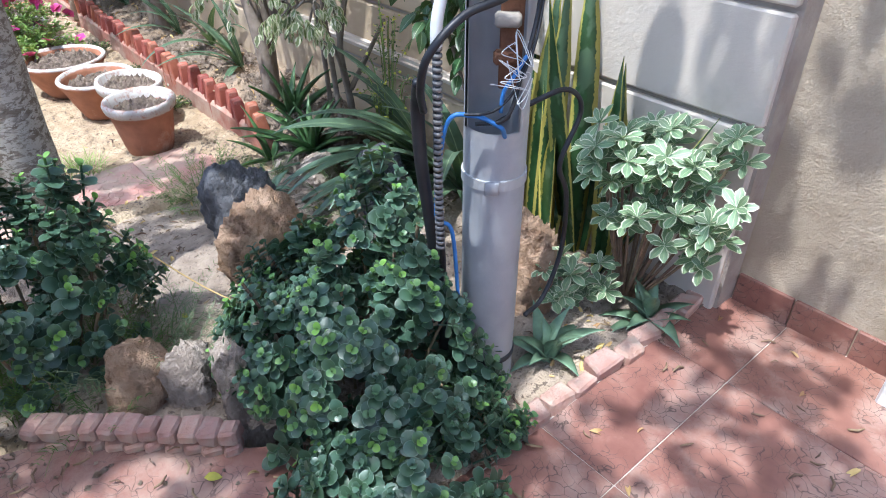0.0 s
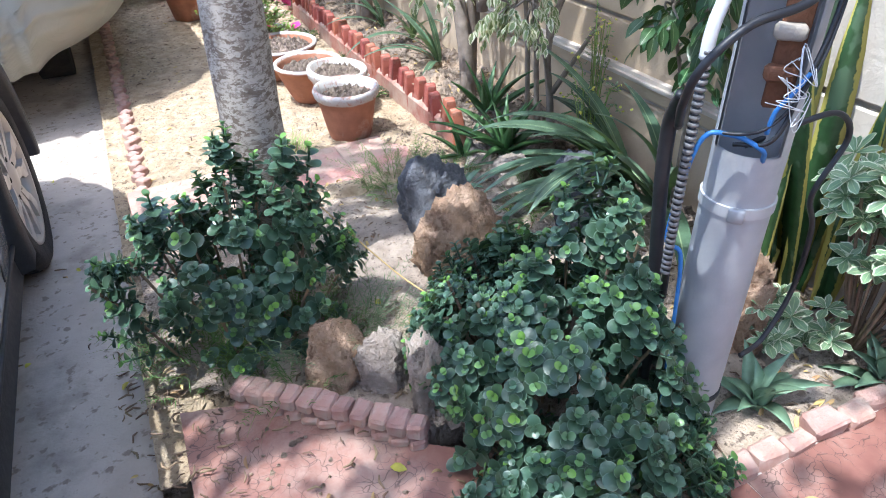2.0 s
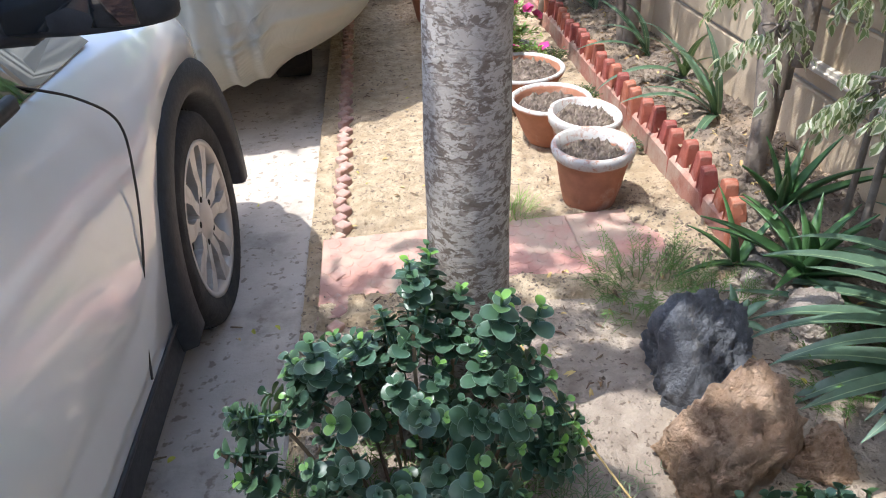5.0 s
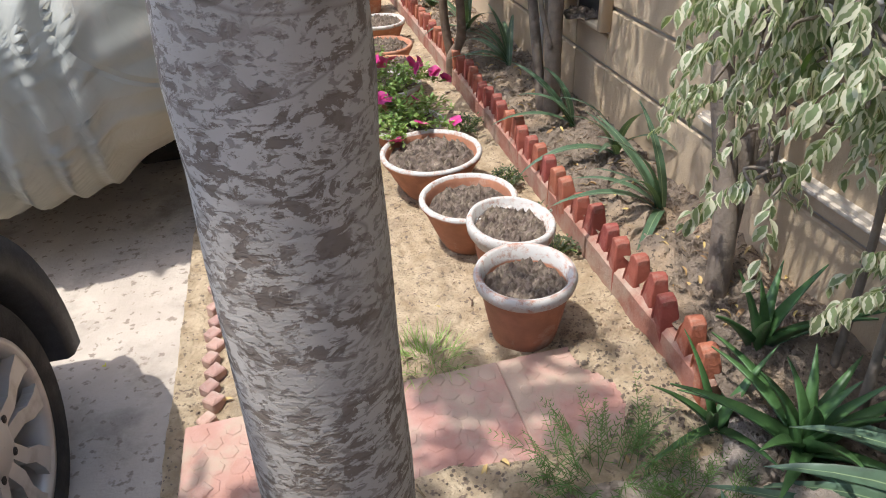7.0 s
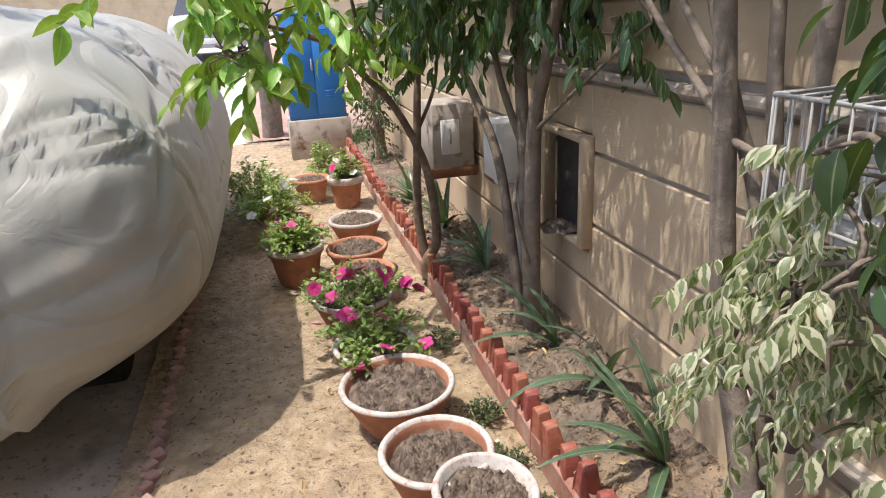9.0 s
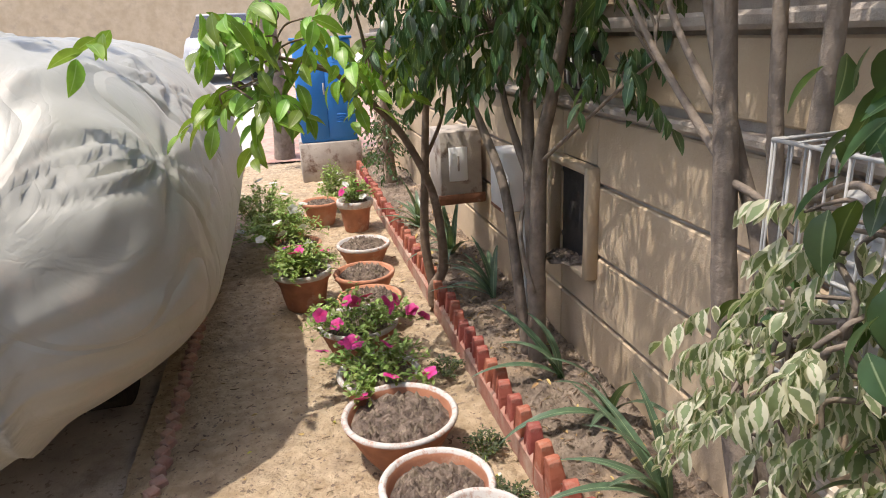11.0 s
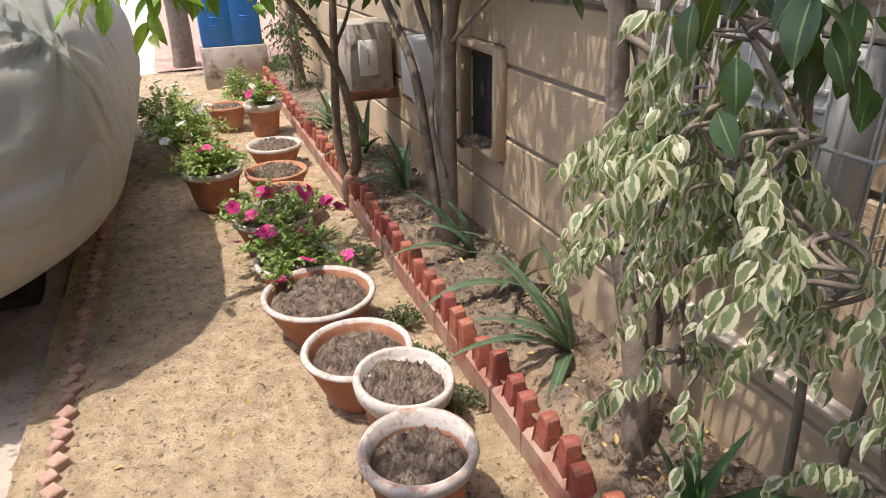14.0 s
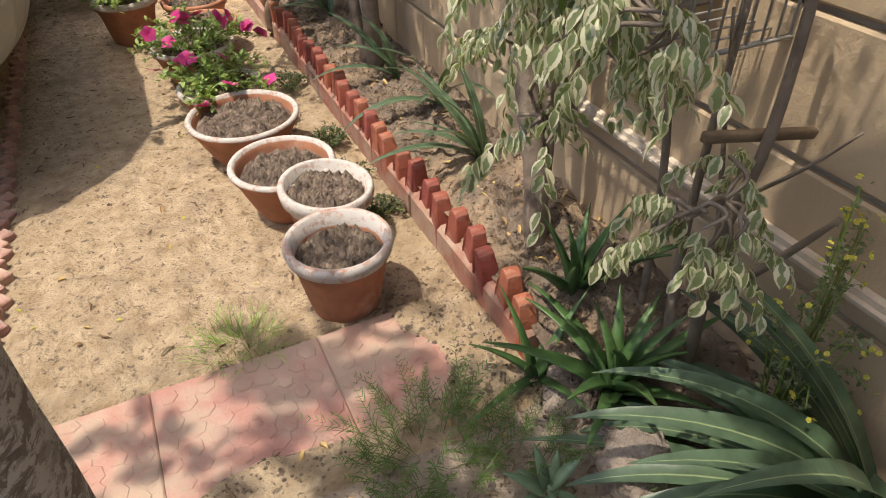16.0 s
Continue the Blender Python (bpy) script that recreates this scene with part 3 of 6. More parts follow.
# the wedge of terrace in front of the bed's slanting border
wedge = bmesh.new()
for x, y in ((1.22, 2.565), (2.2, 2.565), (2.2, 2.62), (1.72, 2.99), (1.40, 3.29), (1.24, 3.34)):
    wedge.verts.new((x, y, 0.074))
wedge.faces.new(wedge.verts)
ext = bmesh.ops.extrude_face_region(wedge, geom=wedge.faces[:])
bmesh.ops.translate(wedge, verts=[v for v in ext["geom"] if isinstance(v, bmesh.types.BMVert)], vec=(0, 0, -0.14))
bmesh.ops.recalc_face_normals(wedge, faces=wedge.faces[:])
part("tile", wedge, TILE_RED, terrace, smooth=False)

slab_between("door_jamb", 2.985, 3.1, 1.2, 2.075, 0.07, 1.1, WHITE_PAINT, "white painted step end beside the terrace wall")

# house side of the place behind the camera: plain closing walls
structure("wall_south", box(12, 0.2, 3.2, 0.0, (-1.0, -3.2, 0.0)), TERRACE_WALL, "plain rendered wall behind the terrace")
structure("wall_west", box(0.2, 15.5, 1.9, 0.0, (-4.1, 4.6, 0.0)), PLASTER, "plain boundary wall across the driveway")
structure("wall_far", box(80, 0.4, 9, 0.0, (0, 46, 0.0)), PLASTER, "beige compound wall across the street")


# ---- rows of bricks ----
def brick_row(name, label, count, place, material, size, bevel=0.006, wobble=0.004, base=None):
    row = tagged(new(name), label, "brick edging", kind="structure")
    meshes = [None] * 4
    for i in range(count):
        k = i % 4
        if meshes[k] is None:
            ob = part("brick", box(*size, bevel, wobble=wobble, seed=k + count), material, row, smooth=False)
            meshes[k] = ob.data
        else:
            ob = part("brick", meshes[k], material, row)
        ob.matrix_basis = place(i)
    return row


rnd = random.Random(4)
EDGE_X = 2.585
kerb = structure("edging_base", box(0.066, 6.65, 0.152, 0.014, (EDGE_X, 7.72, -0.04)), KERB_RED, "low dusty red base of the brick edging")


def tooth_mesh(k):
    """A precast tooth with a rounded head and ridged flanks."""
    g, rr = Geo(), random.Random(k)
    side = [(-0.038, 0.0), (0.038, 0.0), (0.038, 0.085)]
    for step in range(4):
        z, w = 0.100 + 0.026 * step, 0.037 - 0.004 * step
        side += [(w, z), (w - 0.003, z + 0.002), (w - 0.003, z + 0.006), (w - 0.002, z + 0.009)]
    side += [(0.021, 0.201), (0.008, 0.209), (-0.008, 0.207), (-0.019, 0.198), (-0.030, 0.15), (-0.037, 0.10)]
    n = len(side)
    rows = []
    for px, shrink in ((-0.028, 0.9), (-0.023, 1.0), (0.023, 1.0), (0.028, 0.9)):
        rows += [(px * (1.0 if z < 0.17 else 0.8) + rr.uniform(-0.001, 0.001), y * shrink, z * (1.0 if shrink == 1.0 else 0.985)) for y, z in side]
    faces = [(q * n + k2, q * n + (k2 + 1) % n, (q + 1) * n + (k2 + 1) % n, (q + 1) * n + k2) for q in range(3) for k2 in range(n)]
    faces += [tuple(reversed(range(n))), tuple(range(3 * n, 4 * n))]
    return g.add(rows, faces)


teeth = tagged(new("edging_teeth"), "red painted bricks set on end as a toothed edging", "brick edging", kind="structure")
tooth = [tooth_mesh(k).mesh("brick", BRICK_RED, False) for k in range(3)]
for i in range(63):
    part("brick", tooth[i % 3], BRICK_RED, teeth, m=pose(EDGE_X + 0.003 * (i > 20) + rnd.uniform(-0.004, 0.004), 4.44 + 0.1035 * i, rnd.uniform(-0.012, 0.006), rnd.uniform(-4, 4), rnd.uniform(-4, 4), rnd.uniform(-7, 7)))

brick_row("strip_bricks", "strip of worn brick on edge beside the driveway", 130, lambda i: pose(1.272 + (0.008 if i % 2 else -0.008), 4.12 + 0.062 * i, -0.052 + rnd.uniform(-0.006, 0.004), rnd.uniform(-3, 3), rnd.uniform(-3, 3), 45 + rnd.uniform(-7, 7)), BRICK_PINK, (0.05, 0.042, 0.072), 0.004, 0.005)
brick_row("border_right", "broken bricks laid along the terrace edge", 9, lambda i: pose(2.30 + 0.091 * i, 2.585 + rnd.uniform(-0.006, 0.006), 0.05 + rnd.uniform(-0.014, 0.006), rnd.uniform(-5, 5), rnd.uniform(-6, 6), rnd.uniform(-7, 7)), BRICK_PINK, (0.086, 0.055, 0.066), 0.007, 0.009)
for layer in range(2):
    brick_row("border_front", "low curving border of weathered bricks", 11, lambda i: pose(1.73 - 0.0335 * i, 2.99 + 0.031 * i + 0.0012 * i * (10 - i) * 0.3, 0.055 + 0.044 * layer, rnd.uniform(-3, 3), rnd.uniform(-3, 3), -43 + rnd.uniform(-5, 5) + 22 * (1 - layer)), BRICK_PINK, (0.046, 0.06, 0.044), 0.007, 0.006)

pavers = tagged(new("paver_patch"), "patch of pink patterned pavers in dappled sun", "paving", kind="structure")
paver_mesh = None


def stamped_paver():
    """A square slab pressed with rings of small stones."""
    bm, pr = box(0.439, 0.439, 0.034, 0.004), random.Random(3)
    for ring, (radius, n) in enumerate(((0.035, 5), (0.085, 11), (0.14, 16), (0.195, 20), (0.25, 24))):
        for k in range(n):
            a = 6.2832 * (k + 0.5 * (ring % 2)) / n
            x, y = radius * math.cos(a), radius * math.sin(a)
            if max(abs(x), abs(y)) > 0.195:
                continue
            m = Matrix.Translation((x, y, 0.035)) @ Matrix.Rotation(a + pr.uniform(-0.15, 0.15), 4, "Z")
            bmesh.ops.create_cone(bm, cap_ends=True, segments=6, radius1=0.027, radius2=0.024, depth=0.0022, matrix=m @ Matrix.Diagonal((pr.uniform(0.7, 1.0), pr.uniform(0.85, 1.2), 1, 1)))
    return bm


for i in range(3):
    ob = part("paver", stamped_paver() if paver_mesh is None else paver_mesh, PAVER, pavers, smooth=False)
    paver_mesh = ob.data
    ob.matrix_basis = pose(1.43 + 0.44 * i, 4.50, -0.012 + rnd.uniform(-0.003, 0.003), rnd.uniform(-0.7, 0.7), rnd.uniform(-0.7, 0.7), 90 * i)


def stuff(ob):
    ob["kind"] = "stuff"
    return ob


# ---- pots ----
def clods(radius, z, seed, n=70, dome=0.012):
    """Loose lumps of soil filling a pot."""
    g, r0 = Geo(), random.Random(seed)
    rings, sides = 8, 26
    verts = [(0, 0, z + dome)] + [(radius * k / rings * math.cos(6.2832 * s / sides), radius * k / rings * math.sin(6.2832 * s / sides), z + dome * (1 - (k / rings) ** 2) + r0.uniform(-0.011, 0.011)) for k in range(1, rings + 1) for s in range(sides)]
    faces = [(0, 1 + s, 1 + (s + 1) % sides) for s in range(sides)]
    faces += [(1 + k * sides + s, 1 + (k + 1) * sides + s, 1 + (k + 1) * sides + (s + 1) % sides, 1 + k * sides + (s + 1) % sides) for k in range(rings - 1) for s in range(sides)]
    g.add(verts, faces)
    for _ in range(n):
        a, r, s = r0.uniform(0, 6.28), radius * 0.88 * math.sqrt(r0.random()), r0.choice((0.005, 0.007, 0.010, 0.015, 0.021, 0.027))
        pts = [(s * math.cos(k * 1.2566 + a) * r0.uniform(0.7, 1.2), s * math.sin(k * 1.2566 + a) * r0.uniform(0.7, 1.2), -s * 0.4) for k in range(5)] + [(r0.uniform(-0.3, 0.3) * s, r0.uniform(-0.3, 0.3) * s, s * r0.uniform(0.6, 1.0))]
        g.add(pts, [(k, (k + 1) % 5, 5) for k in range(5)], m=Matrix.Translation((r * math.cos(a), r * math.sin(a), z + 0.008)))
    return g


def plant_pot(x, y, rim_r, height, base_r, label, band=None, lip=0.022, fill=0.035, turn=0.0, tilt=(0, 0), group="pots along the edging"):
    pot = thing("plant_pot", label, "pot", pose(x, y, 0.004, tilt[0], tilt[1], turn), group)
    t = 0.013
    profile = [(0.001, 0), (base_r * 0.96, 0), (base_r, 0.008)]
    for k in range(1, 5):
        v = k / 5
        profile.append((base_r + (rim_r - lip * 0.6 - base_r) * v ** 0.85, 0.008 + (height - lip * 1.7 - 0.008) * v))
    profile += [(rim_r - lip * 0.4, height - lip * 1.5), (rim_r - 0.003, height - lip * 1.35), (rim_r + 0.003, height - lip * 0.5), (rim_r - 0.002, height - 0.003), (rim_r - t * 0.6, height), (rim_r - t * 1.4, height - 0.004), (rim_r - t * 1.9, height - lip * 1.5), (rim_r - t * 3, height - fill - 0.03)]
    mat = TERRACOTTA if band is None else pale_band("clay with lime band", (0.42, 0.185, 0.105), (0.53, 0.51, 0.48), band[0], band[1])
    part("body", lathe(profile, 40), mat, pot)
    inner = rim_r - t * 2.4
    part("soil", smooth=False, shape=clods(inner, height - fill, int(x * 1000 + y * 77), 330), material=POT_SOIL, parent=pot, label="dry crumbled soil")
    return pot


plant_pot(2.215, 4.835, 0.150, 0.24, 0.098, "terracotta pot with a whitewashed rim band, filled with dry soil", (0.188, 0.237), 0.03, 0.055)
plant_pot(2.262, 5.155, 0.148, 0.225, 0.085, "small terracotta pot with a broad whitewashed band and dry soil", (0.142, 0.25), 0.036, 0.035, tilt=(3, 4))
plant_pot(2.195, 5.385, 0.178, 0.200, 0.098, "terracotta bowl with a white rim, half filled with dry soil", (0.184, 0.23), 0.02, 0.045)
plant_pot(2.155, 5.82, 0.212, 0.190, 0.12, "wide terracotta bowl with a white painted rim and dry soil", (0.174, 0.22), 0.02, 0.035)
plant_pot(2.13, 6.20, 0.175, 0.165, 0.11, "terracotta bowl with a chipped white rim under pink flowers", (0.14, 0.2), 0.024, 0.02)
plant_pot(2.10, 6.68, 0.195, 0.19, 0.12, "terracotta pot with a white rim and flowering plant", (0.165, 0.22), 0.024, 0.02)
plant_pot(2.20, 7.02, 0.175, 0.17, 0.11, "wide plain terracotta bowl with pale soil", None, 0.024, 0.02)
plant_pot(2.22, 7.42, 0.180, 0.17, 0.11, "plain terracotta bowl with pale dry soil", None, 0.024, 0.02)
plant_pot(1.865, 7.40, 0.165, 0.235, 0.11, "tall terracotta pot with a white rim and leafy flowers", (0.2, 0.26), 0.034, 0.02)
plant_pot(2.285, 8.0, 0.180, 0.165, 0.11, "terracotta bowl with a whitened rim and soil", (0.14, 0.2), 0.024, 0.02)
plant_pot(2.33, 8.88, 0.145, 0.255, 0.095, "tall tapered terracotta pot with a broad white rim", (0.2, 0.3), 0.04, 0.03)
plant_pot(2.07, 9.15, 0.155, 0.205, 0.1, "round brown terracotta pot with soil", None, 0.03, 0.03)
plant_pot(1.85, 8.15, 0.165, 0.17, 0.1, "terracotta bowl crowded by white flowers", None, 0.024, 0.02)
plant_pot(1.78, 8.75, 0.165, 0.19, 0.1, "terracotta pot hidden under white flowers", None, 0.024, 0.02)


# ---- small plants ----
def flower_geo(size, petals=5, cup=25):
    g = Geo()
    for k in range(petals):
        g.join(leaf(size, size * 1.05, round_profile, 30, 0.06, 3), aim((0, 0, 0), 360 / petals * k, cup))
    return g


FLOWERS = {}


def flower(parent, material, p, size, yaw, tilt):
    key = (material.name, round(size, 3))
    if key not in FLOWERS:
        FLOWERS[key] = flower_geo(size).mesh("flower", material)
    part("flower", FLOWERS[key], material, parent, m=Matrix.Translation(p) @ Matrix.Rotation(radians(yaw), 4, "Z") @ Matrix.Rotation(radians(tilt), 4, "X"))


LEAF_WEED = leaf_material("dull grey green weed leaf", (0.06, 0.085, 0.04), (0.09, 0.11, 0.06), None, rough=0.7, vary=0.4)


def flowering_plant(x, y, z, radius, height, label, petals, n_flower, seed, stems=34, leaf_mat=None, size=0.03, name="flowering_plant"):
    """A loose bedding plant: thin stems with small leaves and a scatter of blooms."""
    r0 = random.Random(seed)
    plant = thing(name, label, "flower plant", pose(x, y, z))
    stem_geo, leaf_geo = Geo(), Geo()
    one = leaf(0.016, 0.009, pointed, 25, 0.1, 2) if name in ("weed", "budding_shrub") else leaf(0.032, 0.015, pointed, 25, 0.1, 3)
    tips = []
    for k in range(stems):
        a, spread = r0.uniform(0, 6.28), radius * math.sqrt(r0.random())
        top = Vector((spread * math.cos(a), spread * math.sin(a), height * (1 - 0.75 * (spread / radius) ** 2) * r0.uniform(0.7, 1.1)))
        base = Vector((top.x * 0.25, top.y * 0.25, 0))
        mid = (base + top) / 2 + Vector((0, 0, height * 0.2))
        path = smooth_path([base, mid, top], 4)
        stem_geo.join(tube(path, [0.0025, *[0.0018] * (len(path) - 1)], 4, False))
        tips.append(top)
        for p in path[2:]:
            for _ in range(3):
                leaf_geo.join(one, aim(p + Vector((r0.uniform(-1, 1), r0.uniform(-1, 1), r0.uniform(-1, 1))) * 0.012, r0.uniform(0, 360), r0.uniform(-10, 60), r0.uniform(-40, 40), r0.uniform(0.6, 1.3)))
    stuff(part("stem_mass", stem_geo, LEAF_SMALL, plant))
    stuff(part("foliage", leaf_geo, leaf_mat or LEAF_SMALL, plant))
    for k in range(n_flower):
        p = tips[k % len(tips)] + Vector((r0.uniform(-0.03, 0.03), r0.uniform(-0.03, 0.03), 0.012))
        flower(plant, r0.choice(petals), p, size, r0.uniform(0, 360), r0.uniform(15, 80) if p.y < 0 else r0.uniform(-20, 40))
    return plant


flowering_plant(2.12, 6.18, 0.15, 0.27, 0.14, "sprawling pink petunia spilling over its pot", [PETAL_PINK], 10, 1, 44, size=0.036)
flowering_plant(2.11, 6.62, 0.17, 0.28, 0.20, "pink petunia with open blooms and yellowing stems", [PETAL_PINK], 12, 2, 44, size=0.036)
flowering_plant(1.865, 7.38, 0.21, 0.24, 0.19, "pale green bedding plant with purple and pink blooms", [PETAL_PINK, PETAL_PURPLE], 6, 3, 70, None, size=0.03)
flowering_plant(1.75, 8.25, 0.12, 0.34, 0.32, "bushy white flowered plant in a pot", [PETAL_WHITE], 18, 4, 80, size=0.036)
flowering_plant(1.62, 8.8, 0.1, 0.32, 0.4, "tall white flowered bush beside the pots", [PETAL_WHITE], 6, 5, 80, size=0.036)
flowering_plant(2.33, 8.88, 0.22, 0.17, 0.22, "small pink and white flowering plant in a tall pot", [PETAL_PINK, PETAL_WHITE], 10, 6, 40, size=0.034)
flowering_plant(2.2, 9.45, 0.05, 0.22, 0.42, "white flowering plant beside the cabinet plinth", [PETAL_WHITE], 9, 7, 50, size=0.03)
flowering_plant(2.44, 5.72, 0.01, 0.10, 0.10, "low dark weed at the foot of the edging", [PETAL_WHITE], 0, 8, 22, LEAF_WEED, name="weed")
flowering_plant(2.44, 5.45, 0.01, 0.10, 0.09, "low dark weed with tiny pale buds", [PETAL_WHITE], 6, 9, 24, LEAF_WEED, size=0.008, name="weed")
flowering_plant(2.46, 5.2, 0.01, 0.09, 0.07, "low dry weed behind a pot", [PETAL_WHITE], 0, 10, 20, LEAF_WEED, name="weed")
flowering_plant(2.46, 6.35, 0.01, 0.11, 0.08, "low weed between edging and pots", [PETAL_WHITE], 0, 11, 20, LEAF_WEED, name="weed")


def grass_tuft(x, y, radius, height, label, blades, seed, material=None, name="grass_tuft", width=0.003, feather=False, z=0.0):
    r0, g = random.Random(seed), Geo()
    tuft = thing(name, label, "grass" if not feather else "fern", pose(x, y, z))
    for b in range(blades):
        a, r = r0.uniform(0, 6.28), radius * r0.random() ** 0.7
        p = Vector((r * math.cos(a), r * math.sin(a), 0))
        yaw, pitch, length = math.degrees(a) - 90 + r0.uniform(-60, 60), r0.uniform(35, 88), height * r0.uniform(0.5, 1.1)
        m = aim(p, yaw, pitch)
        g.join(leaf(length, width, strap, r0.uniform(20, 70), 0.1, 4), m)
        if feather:
            for k in range(9):
                v = 0.25 + 0.08 * k
                q = m @ Vector((0, length * v, -length * 0.2 * v * v))
                for side in (-1, 1):
                    g.join(leaf(length * 0.28 * (1.1 - v), 0.0026, strap, 20, 0.0, 2), aim(q, yaw + side * 50 + r0.uniform(-15, 15), r0.uniform(-10, 50)))
    stuff(part("foliage", g, material or LEAF_FERN, tuft))
    return tuft


grass_tuft(1.90, 4.80, 0.10, 0.11, "tuft of fine green grass on the sandy path", 170, 20, LEAF_SMALL)
grass_tuft(2.20, 4.24, 0.16, 0.20, "feathery asparagus fern on dusty soil", 75, 21, None, "feathery_fern", 0.0022, True, 0.03)
grass_tuft(2.38, 4.12, 0.10, 0.14, "small feathery fern beside the rocks", 30, 22, None, "feathery_fern", 0.0022, True, 0.05)
grass_tuft(2.55, 3.75, 0.14, 0.15, "fine feathery weed among rocks", 50, 23, None, "feathery_fern", 0.002, True, 0.06)
grass_tuft(1.55, 3.42, 0.16, 0.22, "wiry feathery weed under the bush", 80, 24, None, "feathery_fern", 0.0018, True, 0.05)
grass_tuft(1.70, 3.44, 0.15, 0.24, "wiry dry feathery weed over the orange rock", 70, 26, LEAF_PALE, "feathery_fern", 0.0016, True, 0.06)
grass_tuft(1.33, 3.55, 0.14, 0.22, "wiry feathery weed beside the driveway", 60, 25, None, "feathery_fern", 0.0018, True, 0.02)


# ---- succulent bushes with round leaves ----
def rosette_geo(seed, pairs):
    """A shoot: crossed pairs of round leaves stacked up to a small bright tip."""
    r0, g = random.Random(seed), Geo()
    for k in range(pairs):
        size = 0.017 + 0.018 * min(1.0, k / 1.6) - 0.0012 * max(0, k - 4)
        z = -0.004 - 0.017 * k
        turn = 90 * (k % 2) + r0.uniform(-14, 14)
        for half in (0, 180):
            one = leaf(size * r0.uniform(0.9, 1.1), size * r0.uniform(1.0, 1.15), round_profile, 22, 0.12, 6)
            g.join(one, aim((0, 0, z + r0.uniform(-0.002, 0.002)), turn + half, (46, 24, 10)[min(k, 2)] - 4 * max(0, k - 2) + r0.uniform(-8, 8), r0.uniform(-8, 8)))
    g.join(tube([(0, 0, 0), (0, 0, -0.02 - 0.017 * pairs)], 0.0028, 5, False))
    return g


ROSETTES = [rosette_geo(s, 3 + s % 3).mesh("leaf_rosette", LEAF_ROUND) for s in range(8)]


def round_leaf_bush(x, y, label, radii, height, count, seed, z=0.06, lift=0.35, holes=0.0, size=1.0, drop=0.72, ragged=0.4):
    """A sprawling succulent: branching stems that each end in a rosette."""
    r0 = random.Random(seed)
    bush = thing("succulent_bush", label, "bush", pose(x, y, z))
    stems = Geo()
    made = 0
    while made < count:
        a, v = r0.uniform(0, 6.28), r0.random() ** 0.5
        d = Vector((radii[0] * v * math.cos(a), radii[1] * v * math.sin(a), 0))
        if holes and noise.noise((d.x * 6 + seed, d.y * 6, 0)) > holes:
            continue
        top = height * (1 - drop * v ** 3) * (0.74 + ragged * (noise.noise((d.x * 7, d.y * 7, seed)) + 0.4)) * (r0.uniform(lift, 1.0) if r0.random() < 0.45 else r0.uniform(0.85, 1.05))
        tip = Vector((d.x, d.y, min(height * 1.12, max(0.03, top))))
        out = math.degrees(math.atan2(d.y, d.x))
        tilt = 14 + 60 * v * v * r0.uniform(0.5, 1.3)
        m = Matrix.Translation(tip) @ Matrix.Rotation(radians(out), 4, "Z") @ Matrix.Rotation(radians(tilt + r0.uniform(-30, 30)), 4, "Y") @ Matrix.Rotation(r0.uniform(0, 6.28), 4, "Z") @ Matrix.Scale(size * r0.uniform(0.72, 1.12), 4)
        part("leaf_rosette", r0.choice(ROSETTES), LEAF_ROUND, bush, m=m)
        made += 1
        if made % 16 == 0:
            mid = Vector((d.x * 0.8, d.y * 0.75, tip.z * 0.6))
            stems.join(tube(smooth_path([(d.x * 0.55, d.y * 0.55, 0), mid, tip], 3), 0.004, 5, False))
    stuff(part("stem_mass", stems, TWIG, bush, "bare brown stems"))
    return bush


round_leaf_bush(2.08, 3.0, "dense dark green round-leaved succulent spilling over the border", (0.34, 0.44), 0.42, 520, 3, size=0.95)
round_leaf_bush(1.98, 2.66, "trailing end of the round-leaved succulent on the terrace", (0.34, 0.22), 0.19, 190, 6, 0.075, size=0.95)
round_leaf_bush(2.19, 3.02, "upright round-leaved succulent shoots beside the pole", (0.13, 0.20), 0.64, 60, 5, lift=0.5)
round_leaf_bush(1.47, 3.60, "open round-leaved succulent bush at the foot of a tree", (0.37, 0.27), 0.54, 290, 4, 0.03, 0.10, 0.26, 1.0, 0.5, 0.5)


# ---- other leafy plants ----
def whorl_shrub(x, y, label, clusters, seed, z=0.08):
    """A shrub whose cream-edged leaves sit in whorls."""
    r0 = random.Random(seed)
    shrub = thing("variegated_shrub", label, "shrub", pose(x, y, z))
    stems = Geo()
    whorl = []
    for s in range(4):
        g = Geo()
        for k in range(9):
            size = r0.uniform(0.047, 0.062) * (1 if k < 6 else 0.7)
            g.join(leaf(size, size * 0.48, lambda v: max(0.1, math.sin(math.pi * min(1, v ** 1.5)) ** 0.7) if v < 0.99 else 0.2, 20, 0.1, 4), aim((0, 0, 0), k * 137 + r0.uniform(-10, 10), r0.uniform(0, 25) if k < 6 else 50))
        whorl.append(g.mesh("leaf_whorl", LEAF_PITTO))
    for cx, cy, cz in clusters:
        for _ in range(4):
            p = Vector((cx + r0.uniform(-0.055, 0.055), cy + r0.uniform(-0.055, 0.055), cz + r0.uniform(-0.05, 0.05)))
            tilt = Matrix.Rotation(r0.uniform(0.1, 0.8), 4, Vector((r0.uniform(-0.3, 0.9), r0.uniform(0.3, 1), 0)).normalized())
            part("leaf_whorl", r0.choice(whorl), LEAF_PITTO, shrub, m=Matrix.Translation(p) @ tilt.inverted() @ Matrix.Rotation(r0.uniform(0, 6), 4, "Z"))
        stems.join(tube(smooth_path([(0, 0, -0.03), (cx * 0.5, cy * 0.5, cz * 0.4), (cx, cy, cz)], 4), [0.008, *[0.004] * 8], 6, False))
    stuff(part("stem_mass", stems, TWIG, shrub, "thin bare brown stems"))


